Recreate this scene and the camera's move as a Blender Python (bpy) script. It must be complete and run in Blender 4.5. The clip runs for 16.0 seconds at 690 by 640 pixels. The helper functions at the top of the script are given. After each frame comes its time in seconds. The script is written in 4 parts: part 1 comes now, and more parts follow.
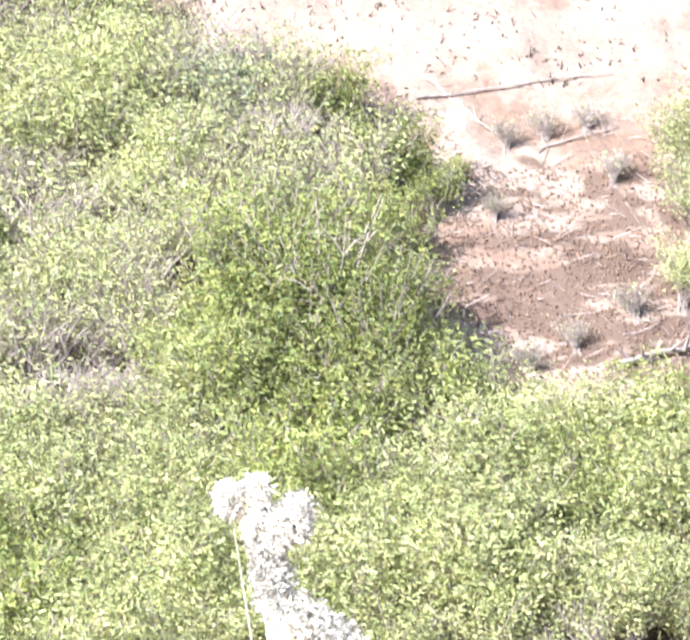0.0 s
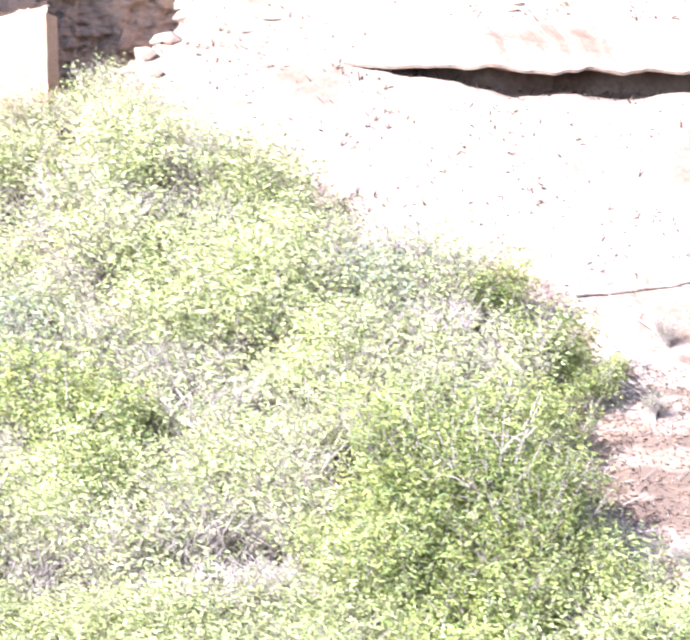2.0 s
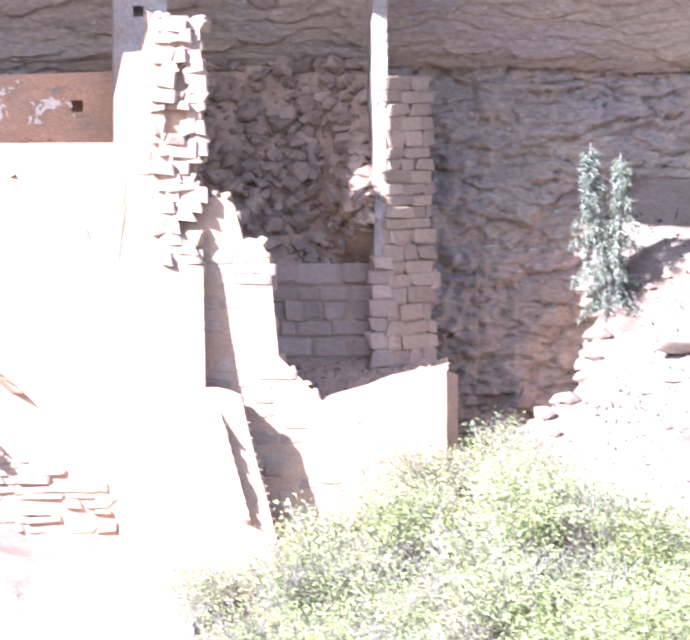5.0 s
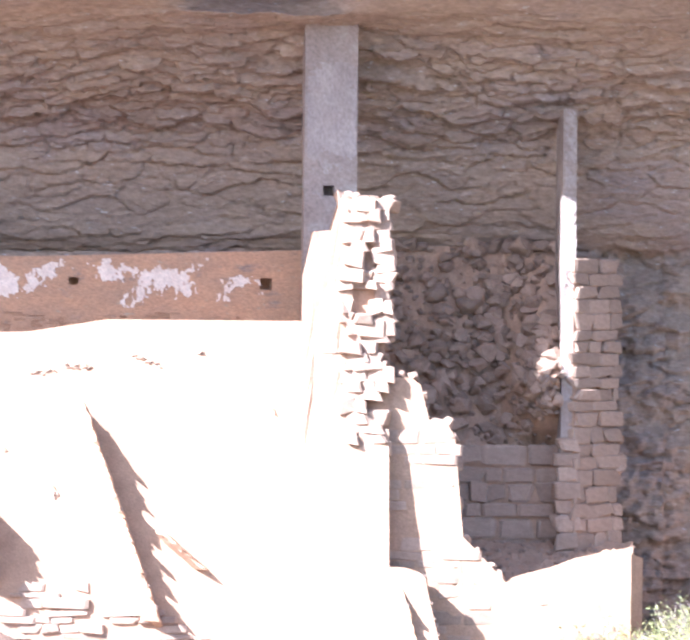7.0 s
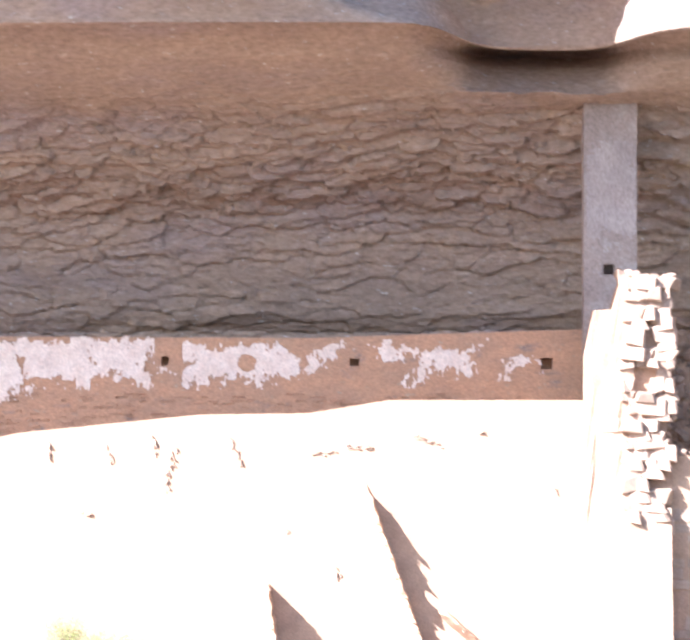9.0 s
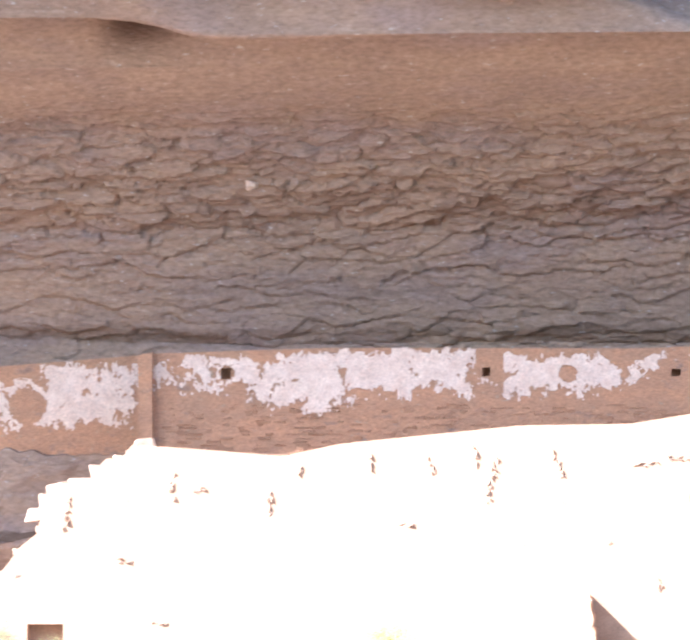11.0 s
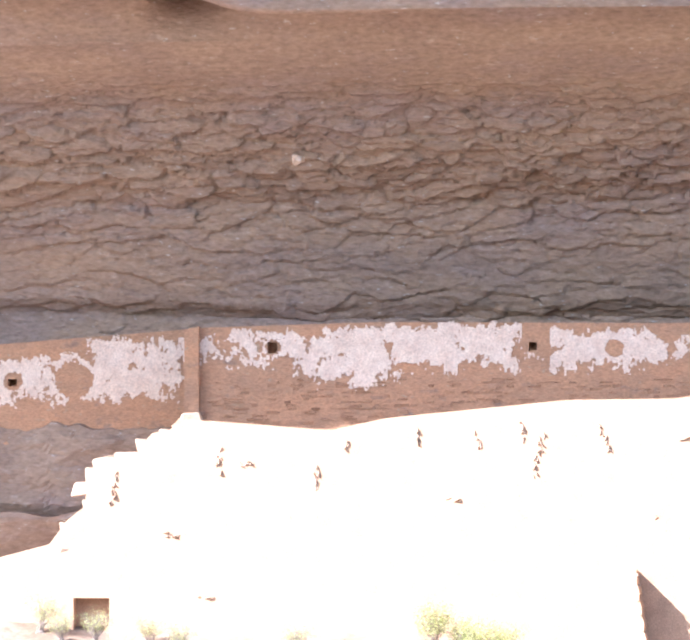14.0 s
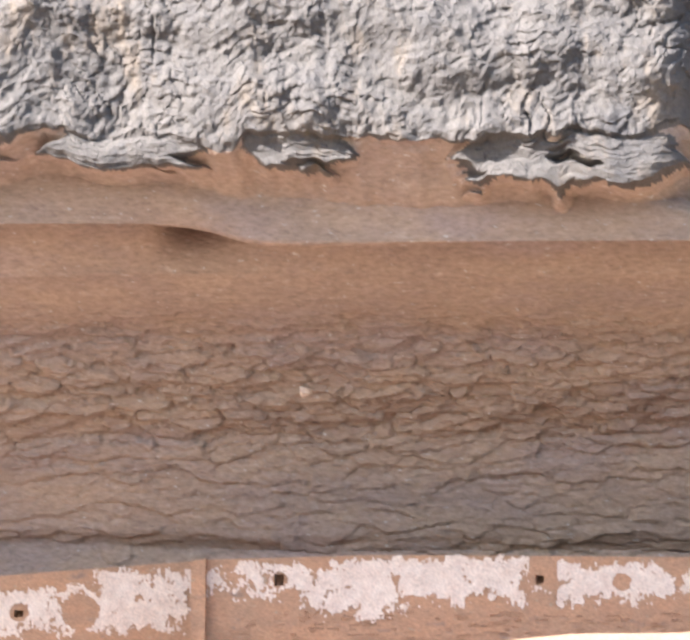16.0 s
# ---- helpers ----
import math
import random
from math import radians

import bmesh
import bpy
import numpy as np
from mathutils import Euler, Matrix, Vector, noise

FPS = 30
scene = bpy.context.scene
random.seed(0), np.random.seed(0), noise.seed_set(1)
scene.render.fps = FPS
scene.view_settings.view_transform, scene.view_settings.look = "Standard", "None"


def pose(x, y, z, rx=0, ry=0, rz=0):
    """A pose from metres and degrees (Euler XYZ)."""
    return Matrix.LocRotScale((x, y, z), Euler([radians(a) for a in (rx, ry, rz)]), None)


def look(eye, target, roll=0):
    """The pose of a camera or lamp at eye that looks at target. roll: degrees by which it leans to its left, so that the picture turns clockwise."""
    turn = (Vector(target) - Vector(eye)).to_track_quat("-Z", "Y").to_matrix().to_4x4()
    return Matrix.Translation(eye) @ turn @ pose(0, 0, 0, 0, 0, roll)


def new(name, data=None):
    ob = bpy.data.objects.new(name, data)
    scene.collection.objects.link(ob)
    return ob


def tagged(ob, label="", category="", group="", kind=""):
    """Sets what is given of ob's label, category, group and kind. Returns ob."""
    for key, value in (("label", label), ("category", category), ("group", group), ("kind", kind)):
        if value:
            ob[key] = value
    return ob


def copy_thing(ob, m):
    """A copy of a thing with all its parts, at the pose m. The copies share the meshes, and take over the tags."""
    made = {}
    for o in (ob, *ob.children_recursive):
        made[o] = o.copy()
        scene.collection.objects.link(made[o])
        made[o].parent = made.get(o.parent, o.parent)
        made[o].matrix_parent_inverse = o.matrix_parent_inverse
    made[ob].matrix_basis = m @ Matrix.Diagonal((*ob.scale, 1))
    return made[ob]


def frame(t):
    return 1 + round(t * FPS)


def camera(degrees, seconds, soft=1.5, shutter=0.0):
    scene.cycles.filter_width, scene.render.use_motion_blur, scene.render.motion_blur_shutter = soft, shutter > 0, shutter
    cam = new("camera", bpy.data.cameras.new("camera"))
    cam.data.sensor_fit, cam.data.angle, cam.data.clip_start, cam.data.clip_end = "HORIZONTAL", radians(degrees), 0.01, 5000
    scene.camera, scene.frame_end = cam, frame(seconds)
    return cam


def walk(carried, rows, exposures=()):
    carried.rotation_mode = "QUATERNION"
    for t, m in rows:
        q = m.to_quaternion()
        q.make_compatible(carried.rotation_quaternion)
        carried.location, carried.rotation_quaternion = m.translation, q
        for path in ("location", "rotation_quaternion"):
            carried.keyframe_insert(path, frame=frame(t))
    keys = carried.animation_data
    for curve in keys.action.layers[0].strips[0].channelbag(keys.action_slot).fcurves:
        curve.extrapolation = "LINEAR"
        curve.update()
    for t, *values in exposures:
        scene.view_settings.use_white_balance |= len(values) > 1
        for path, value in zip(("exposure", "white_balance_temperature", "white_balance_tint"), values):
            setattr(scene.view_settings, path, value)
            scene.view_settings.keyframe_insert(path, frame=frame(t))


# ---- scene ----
# ---- camera: stands still on the far rim and turns ----
LENS = 9.0
TURNS = [  # seconds, degrees to the right, degrees up, roll
    (0.0, 13.281, -9.751, 1.666),
    (0.5, 13.126, -8.719, 1.326),
    (1.0, 12.965, -7.786, 1.296),
    (1.5, 12.194, -7.336, 1.403),
    (2.0, 11.251, -7.143, 1.243),
    (2.5, 10.341, -6.578, 1.181),
    (3.0, 9.452, -5.514, 0.639),
    (3.5, 9.069, -4.056, 0.409),
    (4.0, 8.396, -3.356, 0.060),
    (4.5, 7.302, -2.686, 0.177),
    (5.0, 6.112, -2.381, 0.288),
    (5.2, 5.838, -2.183, 0.440),
    (7.3, 3.158, 0.131, -0.489),
    (7.5, 2.672, 0.178, -0.276),
    (8.0, 1.529, 0.247, -0.078),
    (8.5, 0.842, 0.264, 0.136),
    (9.0, 0.000, 1.000, 0.000),
    (9.5, -0.849, 1.279, 0.225),
    (10.0, -2.023, 1.227, 0.200),
    (10.2, -2.431, 1.247, 0.159),
    (12.3, -6.020, 0.845, 0.135),
    (12.5, -6.010, 0.828, 0.161),
    (13.0, -5.631, 1.042, 0.036),
    (13.5, -5.089, 0.873, 0.080),
    (14.0, -4.800, 0.808, 0.018),
    (14.5, -4.560, 0.895, -0.007),
    (15.0, -4.120, 1.642, -0.024),
    (15.5, -4.263, 2.886, -0.147),
    (16.0, -4.905, 3.843, -0.251),
]


def aim(yaw, pitch, roll):
    y, p = radians(yaw), radians(pitch)
    way = Vector((math.sin(y) * math.cos(p), math.cos(y) * math.cos(p), math.sin(p)))
    return look((0, 0, 0), tuple(way * 60), -roll)


cam = camera(LENS, 16.0, soft=2.6, shutter=0.4)
walk(cam, [(t, aim(y, p, r)) for t, y, p, r in TURNS],
     exposures=[(0.0, 1.75, 5900, 10), (0.5, 1.82, 5900, 11), (1.0, 1.9, 5700, 12), (1.5, 2.1, 5600, 13), (2.0, 2.25, 5600, 14), (3.0, 2.4, 5450, 15),
                (3.5, 2.45, 5400, 16), (5.2, 2.25, 5250, 17), (7.3, 2.2, 5550, 16), (10.2, 2.2, 5750, 14), (12.3, 2.15, 5750, 14), (14.5, 2.15, 5900, 13),
                (15.2, 2.15, 6100, 12), (16.0, 2.1, 6250, 12)])

# ---- light: sun behind the viewer to the left, clear sky ----
SUN_SIDE, SUN_UP = 52.0, 36.0
world = bpy.data.worlds.new("sky")
scene.world = world
world.use_nodes = True
wn = world.node_tree.nodes
sky = wn.new("ShaderNodeTexSky")
sky.sky_type, sky.sun_disc = "NISHITA", False
sky.sun_elevation, sky.sun_rotation = radians(SUN_UP), radians(180 + SUN_SIDE)
world.node_tree.links.new(sky.outputs[0], wn["Background"].inputs[0])
wn["Background"].inputs[1].default_value = 0.1
sun_data = bpy.data.lights.new("sun", "SUN")
sun_data.energy, sun_data.angle, sun_data.color = 5.0, radians(0.5), (1.0, 0.96, 0.91)
sun = new("sun", sun_data)
_s, _u = radians(SUN_SIDE), radians(SUN_UP)
sun.matrix_world = look((-math.sin(_s) * math.cos(_u) * 80, -math.cos(_s) * math.cos(_u) * 80, math.sin(_u) * 80), (0, 0, 0))


# ---- materials ----
def mat(name, base, dark, scale=3.0, stretch=(1, 1, 1), rough=0.9, bump=0.4, fine=40.0, spots=None, vary=0.12, coords="Object"):
    """Two-scale mottled surface with fine relief; spots: (colour, scale, from, to)."""
    m = bpy.data.materials.new(name)
    m.use_nodes = True
    nt = m.node_tree
    b = nt.nodes["Principled BSDF"]
    b.inputs["Roughness"].default_value = rough
    b.inputs["Specular IOR Level"].default_value = 0.25
    tc = nt.nodes.new("ShaderNodeTexCoord")
    mp = nt.nodes.new("ShaderNodeMapping")
    mp.inputs["Scale"].default_value = stretch
    nt.links.new(tc.outputs[coords], mp.inputs["Vector"])

    def noise_tex(s, detail=6.0):
        n = nt.nodes.new("ShaderNodeTexNoise")
        n.inputs["Scale"].default_value, n.inputs["Detail"].default_value = s, detail
        n.inputs["Roughness"].default_value = 0.62
        nt.links.new(mp.outputs[0], n.inputs["Vector"])
        return n.outputs["Fac"]

    def ramp(src, a, c):
        r = nt.nodes.new("ShaderNodeMapRange")
        r.inputs["From Min"].default_value, r.inputs["From Max"].default_value = a, c
        nt.links.new(src, r.inputs["Value"])
        return r.outputs[0]

    def mix(fac, a, c):
        x = nt.nodes.new("ShaderNodeMix")
        x.data_type = "RGBA"
        for sock, v in ((x.inputs["Factor"], fac), (x.inputs["A"], a), (x.inputs["B"], c)):
            if isinstance(v, (tuple, list)):
                sock.default_value = (*v, 1)
            elif isinstance(v, float):
                sock.default_value = v
            else:
                nt.links.new(v, sock)
        return x.outputs["Result"]

    big, small = noise_tex(scale), noise_tex(fine, 4.0)
    col = mix(ramp(big, 0.35, 0.68), base, dark)
    grain = nt.nodes.new("ShaderNodeHueSaturation")
    gv = nt.nodes.new("ShaderNodeMapRange")
    gv.inputs["From Min"].default_value, gv.inputs["From Max"].default_value = 0.25, 0.75
    gv.inputs["To Min"].default_value, gv.inputs["To Max"].default_value = 0.72, 1.22
    nt.links.new(small, gv.inputs["Value"])
    nt.links.new(gv.outputs[0], grain.inputs["Value"])
    if spots:
        for scol, ss, s0, s1 in spots:
            col = mix(ramp(noise_tex(ss), s0, s1), col, scol)
    nt.links.new(col, grain.inputs["Color"])
    out = grain.outputs["Color"]
    if vary:
        oi = nt.nodes.new("ShaderNodeObjectInfo")
        hv = nt.nodes.new("ShaderNodeHueSaturation")
        vr = nt.nodes.new("ShaderNodeMapRange")
        vr.inputs["To Min"].default_value, vr.inputs["To Max"].default_value = 1 - vary, 1 + vary
        nt.links.new(oi.outputs["Random"], vr.inputs["Value"])
        nt.links.new(vr.outputs[0], hv.inputs["Value"])
        nt.links.new(out, hv.inputs["Color"])
        out = hv.outputs["Color"]
    nt.links.new(out, b.inputs["Base Color"])
    if bump:
        bp = nt.nodes.new("ShaderNodeBump")
        bp.inputs["Strength"].default_value, bp.inputs["Distance"].default_value = bump, 0.03
        nt.links.new(small, bp.inputs["Height"])
        nt.links.new(bp.outputs[0], b.inputs["Normal"])
    return m


ROCK = mat("alcove_rock", (0.415, 0.31, 0.24), (0.34, 0.255, 0.21), 0.8, (1, 1, 2.5), fine=9, bump=0.9, vary=0,
           spots=[((0.48, 0.385, 0.325), 3.0, 0.6, 0.72), ((0.35, 0.275, 0.255), 0.35, 0.5, 0.68), ((0.52, 0.48, 0.45), 7.0, 0.645, 0.68)])
SLOPE = mat("slickrock_soil", (0.32, 0.245, 0.20), (0.26, 0.19, 0.15), 1.2, fine=14, vary=0,
            spots=[((0.21, 0.14, 0.105), 0.6, 0.5, 0.62), ((0.15, 0.10, 0.08), 9.0, 0.64, 0.7)])
# Lower slope browned: humus colour with the shrubs' shade painted in.
_nt = SLOPE.node_tree
_b = _nt.nodes["Principled BSDF"]
_src = _b.inputs["Base Color"].links[0].from_socket
_tc, _sep, _mr, _mx = (_nt.nodes.new(k) for k in ("ShaderNodeTexCoord", "ShaderNodeSeparateXYZ", "ShaderNodeMapRange", "ShaderNodeMix"))
_no = _nt.nodes.new("ShaderNodeTexNoise")
_no.inputs["Scale"].default_value, _no.inputs["Detail"].default_value = 1.6, 8
_ad = _nt.nodes.new("ShaderNodeMath")
_ad.operation = "MULTIPLY_ADD"
_ad.inputs[1].default_value = 4.0
_nt.links.new(_tc.outputs["Object"], _sep.inputs[0])
_nt.links.new(_tc.outputs["Object"], _no.inputs["Vector"])
_nt.links.new(_no.outputs["Fac"], _ad.inputs[0])
_nt.links.new(_sep.outputs[1], _ad.inputs[2])
_mr.inputs["From Min"].default_value, _mr.inputs["From Max"].default_value = 56.3, 56.0
_nt.links.new(_ad.outputs[0], _mr.inputs["Value"])
_mx.data_type = "RGBA"
_mx.inputs["B"].default_value = (0.13, 0.088, 0.068, 1)
_mq, _mm = _nt.nodes.new("ShaderNodeMapRange"), _nt.nodes.new("ShaderNodeMath")
_mm.operation = "MULTIPLY"
_mq.inputs["From Min"].default_value, _mq.inputs["From Max"].default_value = 8.5, 10.5
_nt.links.new(_sep.outputs[0], _mq.inputs["Value"])
_nt.links.new(_mr.outputs[0], _mm.inputs[0])
_nt.links.new(_mq.outputs[0], _mm.inputs[1])
_mp, _n2, _m2, _m3 = (_nt.nodes.new(k) for k in ("ShaderNodeMapping", "ShaderNodeTexNoise", "ShaderNodeMapRange", "ShaderNodeMath"))
_mp.inputs["Scale"].default_value = (0.5, 1.5, 1.5)  # gaps in the brown, painted as sun dapples on bare soil between litter
_n2.inputs["Scale"].default_value, _n2.inputs["Detail"].default_value = 1.3, 7
_m2.inputs["From Min"].default_value, _m2.inputs["From Max"].default_value = 0.545, 0.49
_m3.operation = "MULTIPLY"
_nt.links.new(_tc.outputs["Object"], _mp.inputs["Vector"])
_nt.links.new(_mp.outputs[0], _n2.inputs["Vector"])
_nt.links.new(_n2.outputs["Fac"], _m2.inputs["Value"])
_nt.links.new(_m2.outputs[0], _m3.inputs[0])
_nt.links.new(_mm.outputs[0], _m3.inputs[1])
_nt.links.new(_m3.outputs[0], _mx.inputs["Factor"])
_nt.links.new(_src, _mx.inputs["A"])
_nt.links.new(_mx.outputs["Result"], _b.inputs["Base Color"])
STONE = mat("sandstone_block", (0.47, 0.335, 0.255), (0.37, 0.26, 0.20), 5.0, fine=45, vary=0.16)
MORTAR = mat("mud_mortar", (0.52, 0.34, 0.235), (0.41, 0.265, 0.185), 4.0, fine=40, vary=0)
MUD = mat("mud_plaster", (0.60, 0.345, 0.215), (0.48, 0.30, 0.20), 1.6, (1, 1, 2.2), fine=22, vary=0, bump=0.7,
          spots=[((0.33, 0.24, 0.20), 2.2, 0.6, 0.7), ((0.48, 0.37, 0.27), 7.0, 0.63, 0.7)])
WHITE = mat("white_plaster", (0.90, 0.77, 0.67), (0.78, 0.62, 0.52), 7.0, fine=40, vary=0)
GREY = mat("grey_plaster", (0.40, 0.32, 0.28), (0.32, 0.25, 0.22), 1.6, fine=24, vary=0, spots=[((0.46, 0.41, 0.38), 2.0, 0.55, 0.75)])
# ROCK's stone again, coloured darker to hold down the sun on the brow.
FACE = mat("dimmed_sunlit_rock", (0.15, 0.133, 0.12), (0.105, 0.095, 0.09), 1.2, (2.2, 1, 0.9), fine=26, bump=1.0, vary=0,
           spots=[((0.09, 0.085, 0.086), 0.55, 0.56, 0.7), ((0.20, 0.16, 0.125), 0.8, 0.55, 0.7), ((0.06, 0.055, 0.055), 5.0, 0.66, 0.7)])
TWIG = mat("grey_twig", (0.42, 0.36, 0.33), (0.24, 0.19, 0.17), 6.0, fine=60, bump=0.2)
FALLEN = mat("fallen_block", (0.44, 0.31, 0.235), (0.33, 0.225, 0.17), 5.0, fine=45, vary=0.25)
PANEL = mat("pale_grey_plaster", (0.45, 0.38, 0.35), (0.36, 0.295, 0.27), 3.0, (1, 1, 0.6), fine=30, vary=0)
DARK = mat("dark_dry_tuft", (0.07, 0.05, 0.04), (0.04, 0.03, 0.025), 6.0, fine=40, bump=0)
LITTER = mat("dry_leaf_litter", (0.26, 0.17, 0.12), (0.14, 0.09, 0.065), 6.0, fine=40, bump=0)


def leafy(name, base, dark, thin):
    """Leaf: gloss and colour of its own, and light let through."""
    m = mat(name, base, dark, 1.1, fine=18, bump=0, rough=0.55, vary=0.18)
    nt = m.node_tree
    b, out = nt.nodes["Principled BSDF"], nt.nodes["Material Output"]
    b.inputs["Specular IOR Level"].default_value = 0.5
    b.inputs["Roughness"].default_value = 0.42
    tr = nt.nodes.new("ShaderNodeBsdfTranslucent")
    mx = nt.nodes.new("ShaderNodeMixShader")
    geo = nt.nodes.new("ShaderNodeNewGeometry")
    hs = nt.nodes.new("ShaderNodeHueSaturation")
    mr = nt.nodes.new("ShaderNodeMapRange")
    mr.inputs["To Min"].default_value, mr.inputs["To Max"].default_value = 0.28, 1.75
    mh = nt.nodes.new("ShaderNodeMapRange")
    wn2 = nt.nodes.new("ShaderNodeTexWhiteNoise")
    wn2.noise_dimensions = "1D"
    nt.links.new(geo.outputs["Random Per Island"], wn2.inputs["W"])
    mh.inputs["To Min"].default_value, mh.inputs["To Max"].default_value = 0.465, 0.53
    nt.links.new(wn2.outputs["Value"], mh.inputs["Value"])
    nt.links.new(mh.outputs[0], hs.inputs["Hue"])
    nt.links.new(geo.outputs["Random Per Island"], mr.inputs["Value"])
    nt.links.new(mr.outputs[0], hs.inputs["Value"])
    src = b.inputs["Base Color"].links[0].from_socket
    nt.links.new(src, hs.inputs["Color"])
    nt.links.new(hs.outputs[0], b.inputs["Base Color"])
    nt.links.new(hs.outputs[0], tr.inputs["Color"])
    mx.inputs[0].default_value = thin
    nt.links.new(b.outputs[0], mx.inputs[1])
    nt.links.new(tr.outputs[0], mx.inputs[2])
    nt.links.new(mx.outputs[0], out.inputs["Surface"])
    return m


LEAF = leafy("oak_leaf", (0.37, 0.40, 0.13), (0.19, 0.225, 0.08), 0.45)
LEAF_YELLOW = leafy("young_leaf", (0.59, 0.605, 0.29), (0.38, 0.42, 0.2), 0.5)
LEAF_GREY = leafy("sage_leaf", (0.30, 0.33, 0.22), (0.2, 0.23, 0.16), 0.3)
PALE = leafy("pale_seed_head", (0.86, 0.83, 0.76), (0.8, 0.76, 0.68), 0.5)
NEEDLE = leafy("blue_green_needle", (0.33, 0.335, 0.25), (0.21, 0.22, 0.17), 0.25)


# ---- builders ----
def mesh_of(name, verts, faces, material, smooth=False):
    me = bpy.data.meshes.new(name)
    me.from_pydata([tuple(v) for v in verts], [], faces)
    me.materials.append(material)
    if smooth:
        me.shade_smooth()
    me.update()
    return me


def put(name, me, parent=None, label=""):
    ob = new(name, me)
    if parent is not None:
        ob.parent = parent
    if label:
        ob["label"] = label
    return ob


def at(X, Z, d):
    """A place given by its width and height on the plane 60 m off, at the true distance d."""
    return Vector((X * d / 60, d, Z * d / 60))


def lerp_list(pts, x):
    return float(np.interp(x, [p[0] for p in pts], [p[1] for p in pts]))


def rnd(a, b):
    return random.uniform(a, b)


# ---- ground ----
BASE = [(-40, -3.5), (-14, -3.7), (-8, -4.0), (-4, -4.0), (-1, -4.8), (2, -6.0), (5, -6.2), (8, -5.6), (12, -5.3), (20, -5.1), (60, -4)]


RECESS = [(58.0, 8.2), (59.6, 8.45), (60.2, 8.8), (60.5, 9.35), (60.9, 9.9), (61.5, 10.05), (62.2, 10.4), (63, 10.7), (65, 11.2)]


def ledge_line(x):
    return lerp_list([(11.9, 59.8), (12.8, 59.5), (14.3, 58.95), (16.5, 58.8), (20, 58.5)], x)


def ledge_gap(x):
    return lerp_list([(11.9, 0.0), (12.5, 0.06), (13.2, 0.2), (14.0, 0.38), (16.5, 0.36), (20, 0.3)], x)


def ground_z(x, y):
    b = lerp_list(BASE, x)
    if y > 44:
        z = b + 0.7 * (y - 58)
        if x > 11.9:
            e = ledge_line(x)
            if e < y < e + 1.1 * min(1, ledge_gap(x) / 0.25):
                z = b + 0.7 * (e - 58)
        rim = lerp_list(RECESS, y) + 0.25 * noise.noise((x * 1.5, y * 2.5, 2)) + 0.12 * noise.noise((x * 4, y * 7, 2))
        if x < rim and y > 58.3:
            k = min(1, max(0, (rim - x) / 0.35))
            z = z * (1 - k) + min(z, b + 0.35 + 0.12 * (y - 58.5)) * k
    elif y > 15:
        z = b - 9.8 - 0.75 * (44 - y)
    else:
        zf = lerp_list(BASE, x) - 9.8 - 0.75 * 29
        k = max(0, min(1, (15 - y) / 13.0))
        z = zf * (1 - k) + (-1.65) * k
    if y > 20:
        f = 0.16 * noise.noise((x * 0.8, y * 0.8, 3)) + 0.07 * noise.noise((x * 2.7, y * 2.7, 7))
        z += f
    return z


def axis(lo, a, b, hi, fine, coarse):
    return np.concatenate([np.arange(lo, a, coarse), np.arange(a, b, fine), np.arange(b, hi + coarse, coarse)])


def build_ground():
    xs = np.concatenate([[-900, -300, -120], axis(-60, -10, 22, 60, 0.16, 2.0), [120, 300, 900]])
    ys = np.concatenate([[-900, -300, -100, -40, -15, -5], axis(0, 46, 66, 72, 0.14, 1.6), [90, 150, 400, 900]])
    verts, faces = [], []
    for y in ys:
        for x in xs:
            z = ground_z(min(max(x, -60), 60), min(max(y, 0), 72))
            if 55 < y < 66 and x > 9:
                z += 0.05 * abs(noise.noise((x * 3, y * 6, 1)))
            verts.append((x, y, z))
    n = len(xs)
    for j in range(len(ys) - 1):
        for i in range(n - 1):
            a = j * n + i
            faces.append((a, a + 1, a + n + 1, a + n))
    ob = put("ground", mesh_of("ground", verts, faces, SLOPE, True))
    tagged(ob, "pale sandy slickrock slope below the ruin", "ground", kind="structure")


build_ground()

# ---- cliff with its alcove ----
PROFILE = [  # depth and height of the rock, from the alcove's foot up over the brow
           (64.5, -8), (64.42, 0.98), (64.12, 1.2), (63.3, 2.6), (61.6, 3.95), (59.6, 4.62), (58.4, 5.5), (57.65, 4.93), (57.55, 5.45), (56.9, 5.85),
           (56.2, 6.2), (56.15, 7.0), (56.8, 9.0), (58, 14), (61, 40)]


